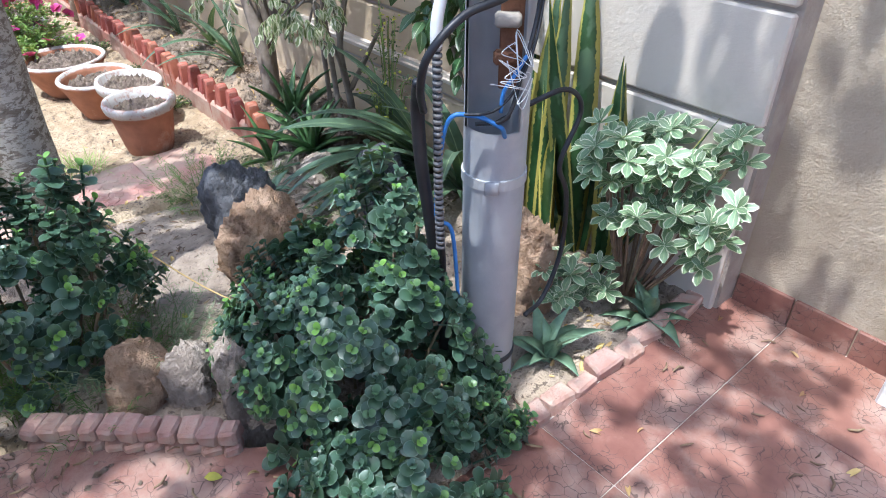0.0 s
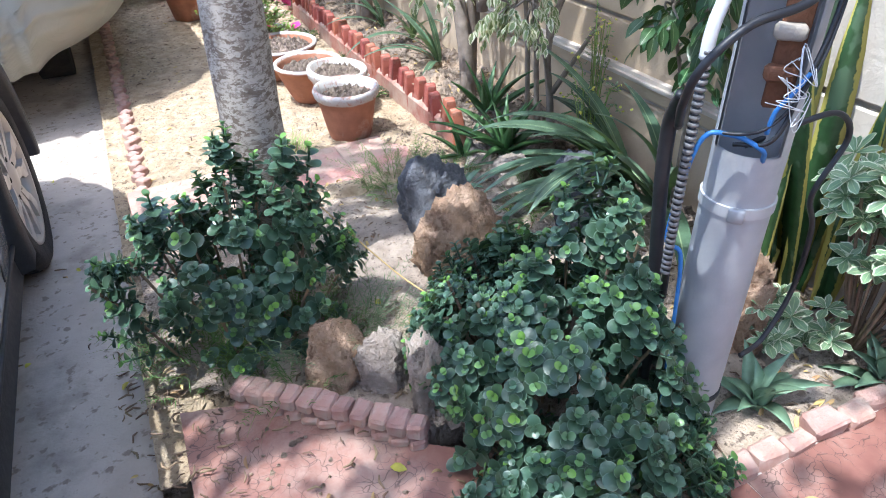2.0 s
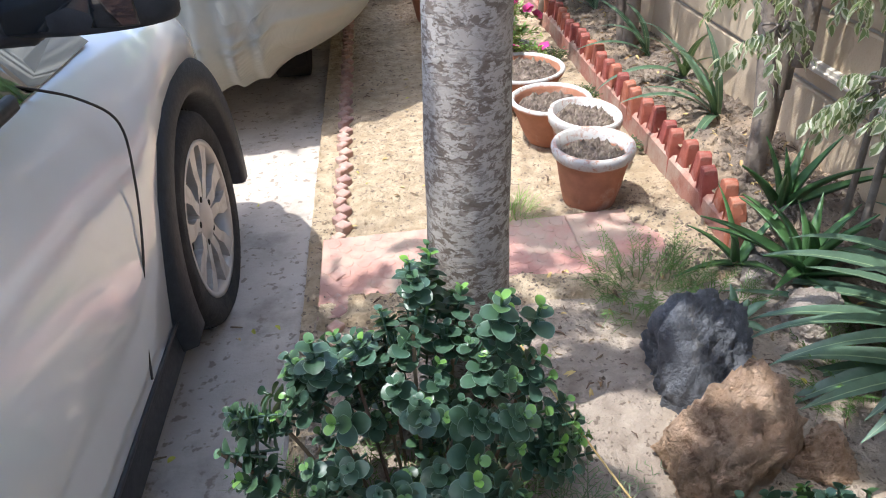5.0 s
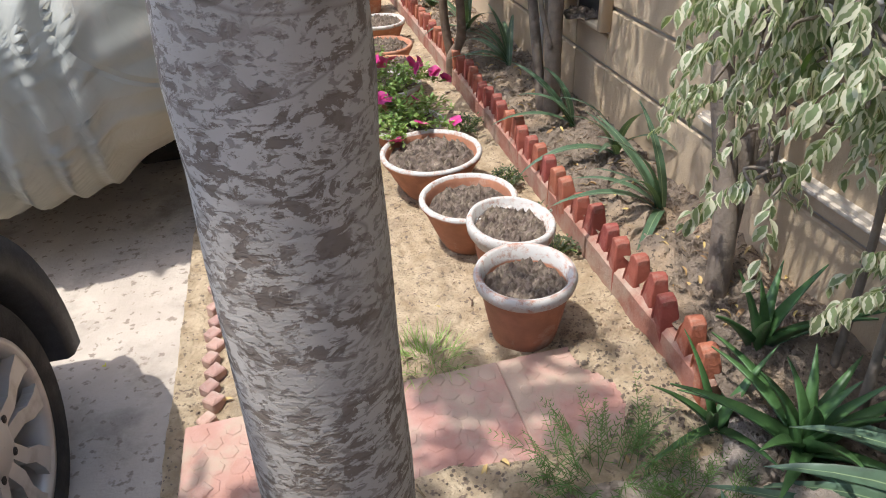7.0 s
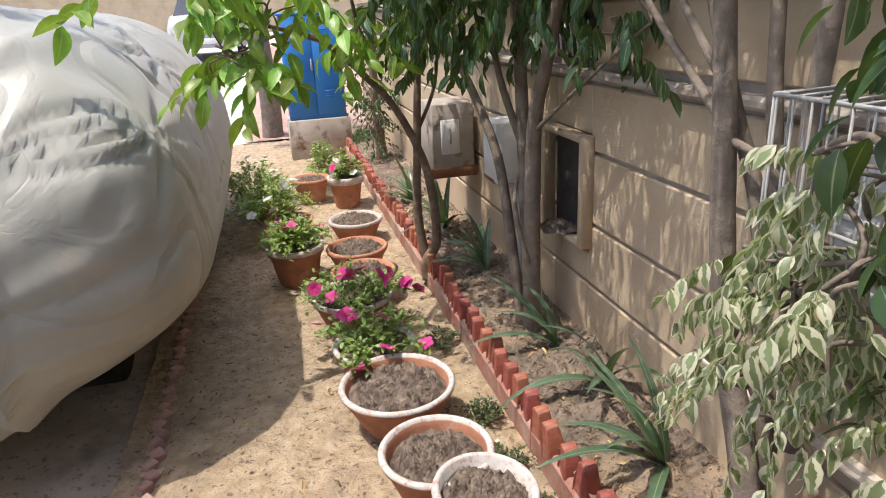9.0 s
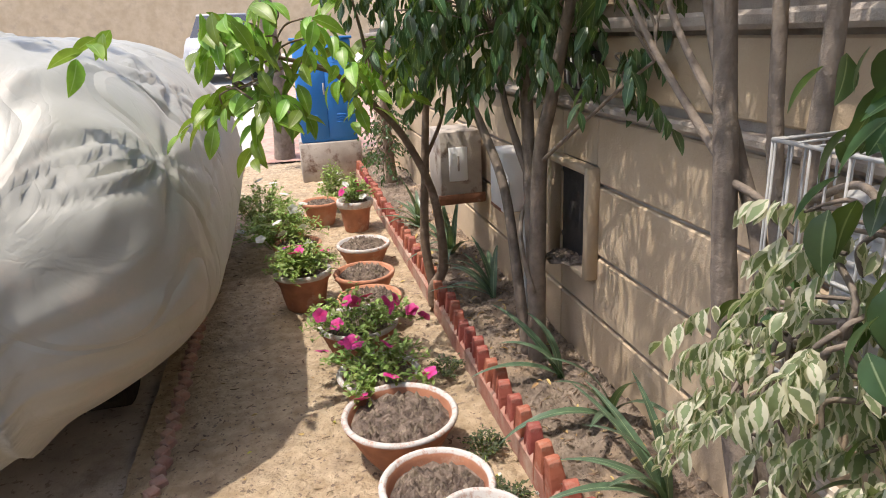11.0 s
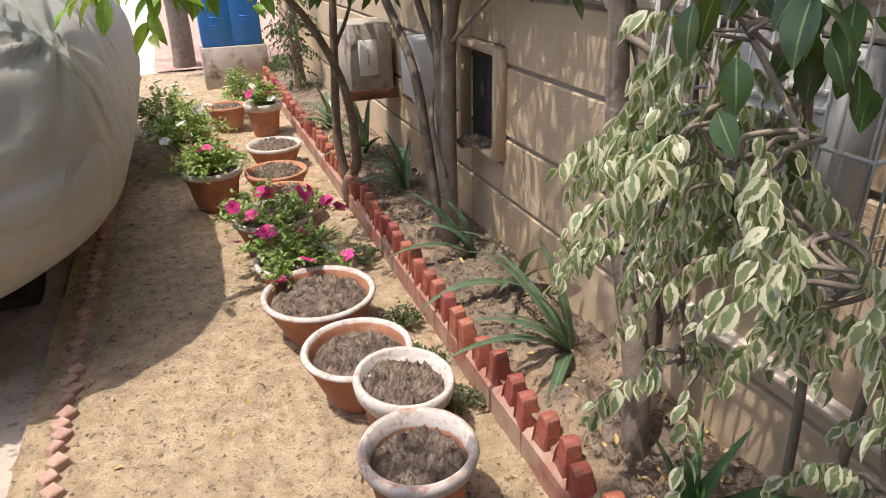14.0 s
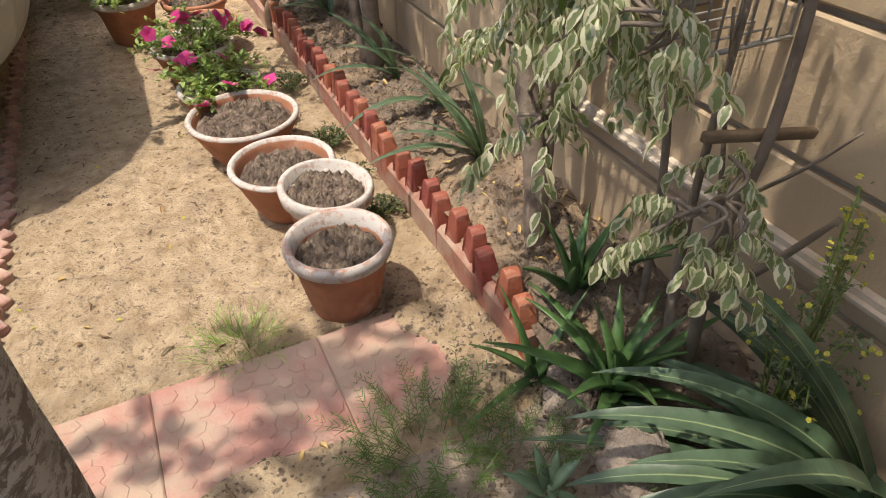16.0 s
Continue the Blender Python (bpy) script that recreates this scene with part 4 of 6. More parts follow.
_r = random.Random(2)
whorl_shrub(2.86, 2.73, "variegated shrub with grey green leaves and cream margins", [(_r.uniform(-0.13, 0.08), _r.uniform(-0.30, 0.12), 0.28 + 0.25 * _r.random()) for _ in range(26)], 1)
whorl_shrub(2.74, 2.80, "small low variegated shrub with cream margins", [(_r.uniform(-0.07, 0.07), _r.uniform(-0.06, 0.06), 0.05 + 0.10 * _r.random()) for _ in range(6)], 2, 0.06)


def rosette_plant(name, label, category, x, y, z, leaves, seed, make, material, pitch0=75, pitch1=10, fan=None):
    """A plant whose long leaves rise from one heart; every leaf is a part."""
    r0 = random.Random(seed)
    plant = thing(name, label, category, pose(x, y, z))
    for k in range(leaves):
        v = k / max(1, leaves - 1)
        pitch = pitch0 + (pitch1 - pitch0) * v + r0.uniform(-9, 9)
        part("leaf", make(r0, v), material, plant, m=aim((r0.uniform(-0.012, 0.012), r0.uniform(-0.012, 0.012), 0), (k * 137.5 + r0.uniform(-15, 15)) if fan is None else fan[0] + fan[1] * (((k * 0.618) % 1) * 2 - 1) + r0.uniform(-8, 8), pitch, r0.uniform(-10, 10)))
    return plant


def agave_leaf(r0, v):
    return leaf(r0.uniform(0.13, 0.18), r0.uniform(0.036, 0.048), lambda t: (0.55 + 0.6 * math.sin(math.pi * t ** 0.8)) * (1 - t ** 3) + 0.02, 35 + 40 * v, 0.22, 7, 0.006)


rosette_plant("agave", "small dusty green agave at the terrace edge", "agave", 2.50, 2.71, 0.06, 12, 31, agave_leaf, LEAF_AGAVE, 88, 38)
rosette_plant("agave", "small agave growing between border bricks", "agave", 2.82, 2.62, 0.07, 12, 32, agave_leaf, LEAF_AGAVE, 85, 25)
rosette_plant("agave", "small grey agave among weeds", "agave", 2.38, 4.02, 0.06, 9, 33, lambda r0, v: leaf(0.11, 0.028, pointed, 45, 0.2, 6, 0.005), LEAF_AGAVE, 75, 10)
rosette_plant("agave", "tiny seedling agave at the pole's foot", "agave", 2.65, 2.98, 0.12, 7, 34, lambda r0, v: leaf(0.12, 0.03, pointed, 40, 0.2, 6, 0.004), LEAF_AGAVE, 75, 25)


def aloe_leaf(r0, v):
    return leaf(r0.uniform(0.28, 0.40) * (0.75 + 0.25 * v), r0.uniform(0.046, 0.058), lambda t: (1 - t ** 1.4) * 0.95 + 0.03, r0.uniform(15, 50), 0.28, 9, 0.016)


rosette_plant("aloe", "large green aloe sprawling over the edging", "aloe", 2.665, 4.17, 0.08, 19, 41, aloe_leaf, LEAF_ALOE, 84, 22)
rosette_plant("aloe", "green aloe offset behind the edging", "aloe", 2.74, 4.46, 0.12, 8, 42, aloe_leaf, LEAF_ALOE, 85, 50)
rosette_plant("aloe", "aloe offset at the bed's corner", "aloe", 2.55, 4.33, 0.02, 8, 43, lambda r0, v: leaf(r0.uniform(0.2, 0.3), 0.034, lambda t: (1 - t ** 1.4) * 0.95 + 0.03, 35, 0.3, 8, 0.01), LEAF_ALOE, 80, 20)


def lily_leaf(r0, v):
    return leaf(r0.uniform(0.5, 0.74), r0.uniform(0.052, 0.07), strap, r0.uniform(45, 100), 0.16, 12)


rosette_plant("spider_lily", "big arching strap-leaved lily with glossy dark leaves", "lily", 2.90, 3.66, 0.08, 36, 51, lily_leaf, LEAF_LILY, 70, 14, (60, 62))
rosette_plant("spider_lily", "second arching strap-leaved lily near the wall", "lily", 2.90, 3.50, 0.08, 9, 52, lily_leaf, LEAF_LILY, 80, 40, (80, 80))
for i, (lx, ly, count, fan, lab) in enumerate(((2.84, 5.16, 9, (75, 70), "clivia with dark arching strap leaves by a trunk"), (2.90, 5.62, 6, (150, 70), "clivia with upright glossy strap leaves by the wall"), (2.84, 5.95, 4, (60, 40), "slim clivia clump with leaves reaching over the soil"), (2.84, 6.85, 9, (40, 60), "clivia with pale arching leaves by the wall"), (2.80, 7.6, 12, (80, 120), "low yellowish clivia beside the wall"), (2.74, 8.3, 9, (95, 100), "low green strap-leaved clump at the edging"))):
    rosette_plant("clivia", lab, "clivia", lx, ly, 0.14, count, 60 + i, lambda r0, v: leaf(r0.uniform(0.30, 0.50), 0.036, strap, r0.uniform(30, 90), 0.14, 10), LEAF_LILY, 86, 40, fan)


def snake_leaf(long, wide):
    return lambda r0, v: leaf(r0.uniform(0.7, 1.05) * long, r0.uniform(0.85, 1.1) * wide, sword, r0.uniform(0, 9), 0.12, 10, 0.006, r0.uniform(-22, 22))


for i, (sx, sy, tall, wide, lab) in enumerate(((2.80, 3.17, 1.1, 0.085, "tall snake plant with yellow-edged banded leaves"), (2.86, 3.10, 1.0, 0.08, "tall snake plant with dark banded leaves"), (2.84, 3.03, 0.62, 0.075, "shorter snake plant shoot with a yellow margin"), (2.92, 2.98, 1.0, 0.09, "snake plant with broad yellow-edged leaves by the wall"), (2.93, 2.88, 0.82, 0.085, "snake plant leaf pair close to the wall"))):
    rosette_plant("snake_plant", lab, "snake plant", sx, sy, 0.06, 3, 71 + i, snake_leaf(tall, wide), LEAF_SANS, 97, 76, (-38, 55))
rosette_plant("snake_plant", "short dark leaning snake plant leaf", "snake plant", 2.90, 2.86, 0.06, 2, 79, snake_leaf(0.85, 0.05), LEAF_SANS, 74, 66, (-160, 20))
batten = box(0.018, 0.23, 0.020, 0.003, wobble=0.003)
tagged(part("wooden_batten", batten, TWIG, m=pose(2.86, 4.14, 0.72, 4, 0, 75)), "short weathered wooden batten caught in the branches", "batten")


# ---- rocks ----
def boulder(x, y, z, s, seed, material, label, turn=0, rough=0.28, cuts=5):
    ob = tagged(part("rock", rock(*s, seed, rough, cuts, 11), material, m=pose(x, y, z, 0, 0, turn)), label, "rock", "rocks of the planting bed")
    return ob


boulder(1.625, 3.275, 0.06, (0.115, 0.09, 0.20), 1.3, ROCK_TAN, "flat-faced orange tan rock leaning in the soil", -35, 0.16)
boulder(1.725, 3.225, 0.05, (0.095, 0.08, 0.16), 2.1, ROCK_PALE, "pale pitted limestone rock", 10, 0.35)
boulder(1.815, 3.085, 0.05, (0.10, 0.08, 0.26), 3.7, ROCK_PALE, "taller cream pitted limestone rock", 40, 0.38)
boulder(2.21, 3.86, 0.05, (0.21, 0.15, 0.27), 4.4, ROCK_GREY, "dark slate grey jagged rock", 30, 0.25)
boulder(2.12, 3.59, 0.05, (0.18, 0.14, 0.26), 5.2, ROCK_TAN, "tan crumbly porous rock", 20, 0.34)
boulder(2.64, 3.62, 0.06, (0.16, 0.12, 0.25), 6.8, ROCK_GREY, "dark grey rock behind the pole", 0, 0.25)
boulder(2.72, 2.96, 0.05, (0.17, 0.13, 0.27), 7.5, ROCK_TAN, "reddish tan rough rock beside the pole", 15, 0.34)
boulder(2.58, 4.22, 0.05, (0.10, 0.06, 0.06), 8.2, ROCK_PALE, "small pale stone in the bed", 60, 0.3)
boulder(2.60, 3.98, 0.06, (0.15, 0.10, 0.10), 9.1, ROCK_PALE, "flat pale stone slab at the bed's edge", 50, 0.25)
boulder(2.36, 3.55, 0.06, (0.10, 0.08, 0.10), 10.4, ROCK_TAN, "small tan stone half buried", 20, 0.3)


# ---- the steel pole ----
GREY_BAND = surface("pale grey steel band", (0.42, 0.43, 0.44), (0.48, 0.48, 0.48), 12.0, rough=0.55, metal=0.2, bump=0.05)


def steel_pole():
    pole = thing("utility_pole", "grey galvanised steel pole with an open cable hatch", "pole", pose(2.345, 2.79, 0.0, 0, 0, 0))
    r, sides, g = 0.066, 40, Geo()
    heights = [0, 0.05, 0.1, 0.3, 0.5, 0.62, 0.7, 0.77, 0.9, 1.1, 1.3, 1.6, 2.0, 2.6]
    facing = math.radians(225)
    for inner in (0, 1):
        rr = r - 0.006 * inner
        verts = [(rr * math.cos(6.2832 * k / sides), rr * math.sin(6.2832 * k / sides), z) for z in heights for k in range(sides)]
        faces = []
        for i in range(len(heights) - 1):
            for k in range(sides):
                a = 6.2832 * (k + 0.5) / sides - facing
                a = (a + math.pi) % (2 * math.pi) - math.pi
                if heights[i] >= 0.765 and heights[i] < 2.0 and -1.25 < a < 0.75:
                    continue
                faces.append((i * sides + k, i * sides + (k + 1) % sides, (i + 1) * sides + (k + 1) % sides, (i + 1) * sides + k))
        g.add(verts, faces)
    part("tube", g, STEEL, pole)
    part("strap", lathe([(r - 0.002, 0.645), (r + 0.004, 0.646), (r + 0.004, 0.668), (r - 0.002, 0.669)], 40), GREY_BAND, pole, "pale steel band clamp", smooth=False)
    part("buckle", box(0.012, 0.03, 0.03, 0.003, (0, 0, 0)), STEEL, pole, m=pose((r + 0.006) * math.cos(facing - 0.05), (r + 0.006) * math.sin(facing - 0.05), 0.64, 0, 0, 225 - 3))
    part("strap", lathe([(r - 0.002, 0.15), (r + 0.003, 0.151), (r + 0.003, 0.166), (r - 0.002, 0.167)], 40), CLADDING, pole, "dark tape band")
    part("terminal_bar", box(0.018, 0.045, 0.34, 0.004), RUST, pole, "rusty flat terminal bar", m=pose(0.02, -0.012, 0.84, 0, 0, 45))
    for z in (0.895, 0.965, 1.05):
        part("clamp", box(0.03, 0.05, 0.026, 0.006), RUST if z < 0.96 else GREY_PANEL, pole, m=pose(0.0, -0.02, z, 0, 0, 45))
    part("foot", lathe([(r + 0.001, 0.0), (r + 0.03, 0.0), (r + 0.02, 0.07), (r + 0.002, 0.085)], 24), MORTAR, pole, "crumbling mortar collar")
    return pole


steel_pole()


def wire(name, label, points, radius, material, sides=8):
    return tagged(part(name, tube(smooth_path(points, 7), radius, sides), material), label, "cable")


wire("cable", "thick black cable bundle strapped beside the pole", [(2.25, 2.84, 0.05), (2.24, 2.84, 0.3), (2.205, 2.835, 0.56), (2.18, 2.83, 0.72), (2.17, 2.825, 0.84), (2.135, 2.78, 0.91)], [0.0135] * 28 + [0.013, 0.012, 0.011, 0.010, 0.010, 0.009, 0.008, 0.0075], CABLE, 12)
conduit = thing("conduit", "ribbed grey flexible metal conduit", "conduit")
ZINC = surface("dull zinc", (0.14, 0.135, 0.13), (0.22, 0.215, 0.21), 20.0, rough=0.55, metal=0.3, bump=0.1)
part("tube", tube([(2.205, 2.795, 0.46), (2.197, 2.80, 0.7), (2.197, 2.80, 0.97)], 0.0075, 10), CABLE, conduit)
RIB = lathe([(0.007, 0), (0.0098, 0.002), (0.0098, 0.007), (0.007, 0.009)], 12).mesh("rib", ZINC)
for k in range(36):
    part("rib", RIB, ZINC, conduit, m=pose(2.201 - 0.004 * min(1, k / 12), 2.798, 0.52 + 0.0125 * k))
wire("cable", "white pipe running up beside the pole", [(2.197, 2.80, 0.95), (2.20, 2.80, 1.0), (2.225, 2.80, 1.1), (2.26, 2.81, 1.35), (2.28, 2.82, 1.9)], 0.011, CABLE_WHITE)
wire("cable", "black cable curving over the hatch", [(2.165, 2.80, 0.84), (2.135, 2.77, 0.90), (2.135, 2.745, 0.965), (2.20, 2.73, 1.02), (2.30, 2.71, 1.05), (2.42, 2.72, 1.14), (2.48, 2.76, 1.4)], 0.0075, CABLE)
wire("cable", "black cable looping from pole to soil", [(2.38, 2.83, 0.74), (2.45, 2.78, 0.79), (2.53, 2.76, 0.80), (2.575, 2.755, 0.74), (2.52, 2.755, 0.63), (2.55, 2.75, 0.54), (2.555, 2.75, 0.38), (2.49, 2.74, 0.27), (2.42, 2.735, 0.25)], 0.006, CABLE)
wire("cable", "thin black wire hanging inside the hatch", [(2.40, 2.74, 1.2), (2.36, 2.71, 1.02), (2.32, 2.705, 0.90), (2.29, 2.71, 0.82), (2.26, 2.76, 0.80)], 0.004, CABLE)
wire("cable", "thin black wire across the hatch", [(2.39, 2.72, 1.1), (2.34, 2.70, 0.94), (2.28, 2.72, 0.84), (2.22, 2.79, 0.82)], 0.003, CABLE)
wire("cable", "blue wire looping beside the pole", [(2.315, 2.735, 0.765), (2.285, 2.72, 0.80), (2.25, 2.76, 0.82), (2.21, 2.79, 0.80), (2.20, 2.81, 0.6), (2.225, 2.79, 0.56), (2.235, 2.78, 0.4), (2.245, 2.77, 0.1)], 0.0045, CABLE_BLUE)
wire("cable", "blue wire across the hatch", [(2.285, 2.72, 0.83), (2.285, 2.715, 0.87), (2.30, 2.705, 0.90), (2.33, 2.705, 0.93)], 0.004, CABLE_BLUE)
wire("vine", "pale dry runner trailing between the bushes", [(1.70, 3.66, 0.42), (1.78, 3.52, 0.33), (1.87, 3.38, 0.24), (1.93, 3.26, 0.22), (1.93, 3.2, 0.28)], 0.0022, STRAW, 6)
_w = random.Random(9)
for k in range(4):
    c = Vector((2.285 + _w.uniform(-0.02, 0.02), 2.70, 0.90 + _w.uniform(-0.02, 0.03)))
    turns = [_w.uniform(0, 6) + a for a in (0, 1, 2, 3, 4, 5, 6)]
    wire("cable", "tangle of thin pale wire in the hatch", [c + Vector((math.cos(a) * _w.uniform(0.02, 0.055), math.sin(a) * 0.015, math.sin(a) * _w.uniform(0.015, 0.05))) for a in turns], 0.0009, CABLE_WHITE, 5)


# ---- trees ----
def branch_path(a, b, sag, r0, wob=0.03):
    a, b = Vector(a), Vector(b)
    return smooth_path([a, a.lerp(b, 0.35) + Vector((r0.uniform(-wob, wob), r0.uniform(-wob, wob), sag)), a.lerp(b, 0.7) + Vector((r0.uniform(-wob, wob), r0.uniform(-wob, wob), sag)), b], 5)


def spray(g, leaf_shape, p, direction, length, n, r0, droop=30, scale=(0.7, 1.2)):
    """Leaves set along a twig."""
    d = Vector(direction).normalized()
    yaw = math.degrees(math.atan2(-d.x, d.y))
    for k in range(n):
        q = Vector(p) + d * length * (k + 0.5) / n - Vector((0, 0, droop / 90 * length * ((k + 0.5) / n) ** 2))
        g.join(leaf_shape, aim(q, yaw + (60 if k % 2 else -60) * r0.uniform(0.5, 1.3), -droop + r0.uniform(-30, 25), r0.uniform(-50, 50), r0.uniform(*scale)))


def tree(name, label, base, limbs, bark, leaf_mat, leaf_shape, sprays, seed, sides=10, category="tree", leaves_per=9, droop=40, twig=0.14):
    """limbs: (points, radius at foot, radius at tip); sprays: (x, y, z, rx, ry, rz, count) clouds of twigs."""
    r0 = random.Random(seed)
    t = thing(name, label, category, pose(*base))
    o = Vector(base)
    for k, (pts, r_foot, r_tip) in enumerate(limbs):
        path = smooth_path([Vector(p) - o for p in pts], 6)
        rad = [r_foot + (r_tip - r_foot) * i / (len(path) - 1) for i in range(len(path))]
        rad = [r * (1 + 0.07 * noise.noise((i * 0.7, k, seed))) for i, r in enumerate(rad)]
        part("trunk" if k == 0 else "limb", tube(path, rad, sides), bark, t)
    twigs, foliage = Geo(), Geo()
    ends = [Vector(p) - o for pts, _, _ in limbs for p in pts[1:]]
    for x, y, z, rx, ry, rz, count in sprays:
        for _ in range(count):
            d = Vector((r0.gauss(0, 1), r0.gauss(0, 1), r0.gauss(0, 1)))
            d = d.normalized() * r0.random() ** 0.4
            p = Vector((x + d.x * rx, y + d.y * ry, z + d.z * rz)) - o
            out = Vector((d.x, d.y, d.z * 0.3 + r0.uniform(-0.4, 0.2))) + Vector((r0.uniform(-0.5, 0.5), r0.uniform(-0.5, 0.5), 0))
            spray(foliage, leaf_shape, p, out, twig, leaves_per, r0, droop)
            if r0.random() < 0.5:
                q = min(ends, key=lambda e: (e - p).length)
                if (q - p).length < 0.7:
                    twigs.join(tube(branch_path(q, p, 0.02, r0), [0.004] * 15 + [0.002], 4, False))
    if twigs.v:
        stuff(part("twig_mass", twigs, bark, t))
    if foliage.v:
        stuff(part("crown", foliage, leaf_mat, t))
    return t


FIG = leaf(0.039, 0.0195, pointed, 36, 0.16, 5)
LONG = leaf(0.12, 0.05, pointed, 35, 0.15, 5)

tree("shade_tree", "smooth grey-barked tree with flaking patches, a high crown and unseen clumps added for shade", (1.635, 3.84, 0.0),
     [([(1.617, 3.86, -0.05), (1.62, 3.858, 0.1), (1.630, 3.86, 0.6), (1.645, 3.865, 1.15), (1.662, 3.872, 1.5), (1.665, 3.87, 1.9), (1.6, 3.78, 2.6)], 0.102, 0.052),
      ([(1.6, 3.75, 2.5), (1.2, 3.3, 3.0), (0.7, 2.8, 3.3)], 0.05, 0.02), ([(1.6, 3.75, 2.5), (2.2, 3.3, 3.1), (2.6, 2.8, 3.4)], 0.05, 0.02),
      # Last limb: unseen, added to carry the shade leaves above the covered car.
      ([(1.6, 3.75, 2.5), (1.3, 4.1, 3.2), (1.1, 4.2, 3.6)], 0.05, 0.02), ([(0.7, 2.8, 3.3), (-0.5, 4.4, 3.6), (-0.9, 6.6, 3.7)], 0.02, 0.01)],
     # Crown is out of view; its last five clumps are added to cast shade.
     BARK, LEAF_FICUS, leaf(0.16, 0.075, pointed, 28, 0.12, 4), [(1.2, 2.85, 3.4, 1.2, 1.3, 0.5, 160), (1.25, 1.2, 3.5, 1.6, 1.2, 0.5, 120), (-0.35, 7.0, 3.55, 0.75, 1.3, 0.4, 80), (0.85, 4.3, 3.4, 0.42, 0.3, 0.25, 16), (0.16, 4.12, 3.4, 0.24, 0.28, 0.2, 26), (2.1, 4.0, 3.45, 0.32, 0.5, 0.25, 10), (1.25, 4.48, 3.4, 0.14, 0.22, 0.2, 8)], 11, 20, twig=0.22, leaves_per=8)
tree("fig_tree", "multi-stemmed weeping fig with cream-edged leaves", (2.785, 4.725, 0.1),
     [([(2.785, 4.72, 0.05), (2.785, 4.74, 0.3), (2.79, 4.80, 0.48), (2.79, 4.89, 0.72), (2.79, 4.94, 0.97), (2.79, 4.97, 1.22), (2.79, 5.01, 1.5), (2.76, 5.05, 2.2)], 0.037, 0.022),
      ([(2.84, 4.79, 0.12), (2.85, 4.80, 0.45), (2.85, 4.85, 0.8), (2.85, 4.92, 1.05), (2.84, 5.0, 1.22), (2.82, 5.1, 1.5), (2.8, 5.2, 1.9)], 0.024, 0.014),
      ([(2.87, 4.80, 0.4), (2.87, 4.83, 0.8), (2.86, 4.90, 1.2), (2.86, 4.93, 1.45), (2.84, 4.95, 2.0)], 0.021, 0.014),
      ([(2.87, 4.74, 0.5), (2.87, 4.78, 0.9), (2.86, 4.80, 1.2), (2.86, 4.79, 1.45), (2.84, 4.76, 2.0)], 0.026, 0.018),
      ([(2.79, 4.96, 1.17), (2.81, 4.90, 1.15), (2.84, 4.86, 1.11), (2.86, 4.82, 1.08)], 0.010, 0.007),
      ([(2.79, 4.97, 1.2), (2.77, 5.1, 1.32), (2.74, 5.2, 1.44), (2.7, 5.3, 1.6)], 0.012, 0.006), ([(2.79, 5.0, 1.3), (2.76, 5.15, 1.5), (2.72, 5.2, 1.7)], 0.011, 0.006),
      ([(2.79, 4.9, 0.78), (2.68, 4.66, 0.95), (2.57, 4.46, 1.06), (2.47, 4.30, 1.14)], 0.009, 0.004), ([(2.86, 4.8, 1.15), (2.72, 4.55, 1.25), (2.58, 4.35, 1.24), (2.48, 4.15, 1.16)], 0.008, 0.004),
      ([(2.79, 4.82, 0.55), (2.70, 4.62, 0.70), (2.58, 4.42, 0.78), (2.48, 4.28, 0.78)], 0.006, 0.003), ([(2.57, 4.46, 1.06), (2.53, 4.25, 1.08), (2.5, 4.06, 1.02)], 0.005, 0.003)],
     # Last three clouds sit above the view, added to shade the wall and bed.
     BARK_FICUS, LEAF_VARI, FIG, [(2.48, 4.29, 1.10, 0.08, 0.13, 0.10, 25), (2.50, 4.34, 1.23, 0.08, 0.10, 0.06, 13), (2.60, 4.62, 1.05, 0.06, 0.08, 0.10, 8), (2.48, 4.09, 1.02, 0.05, 0.08, 0.07, 14), (2.50, 4.42, 1.02, 0.06, 0.09, 0.10, 16), (2.47, 4.27, 0.78, 0.05, 0.07, 0.03, 7), (2.60, 4.58, 0.82, 0.06, 0.08, 0.08, 10), (2.56, 4.24, 0.98, 0.06, 0.10, 0.05, 9), (2.45, 4.0, 2.2, 0.25, 0.5, 0.2, 60), (2.74, 5.2, 2.1, 0.16, 1.0, 0.22, 120), (2.45, 5.1, 2.15, 0.3, 0.9, 0.2, 100)], 12, leaves_per=11, droop=55, twig=0.11)
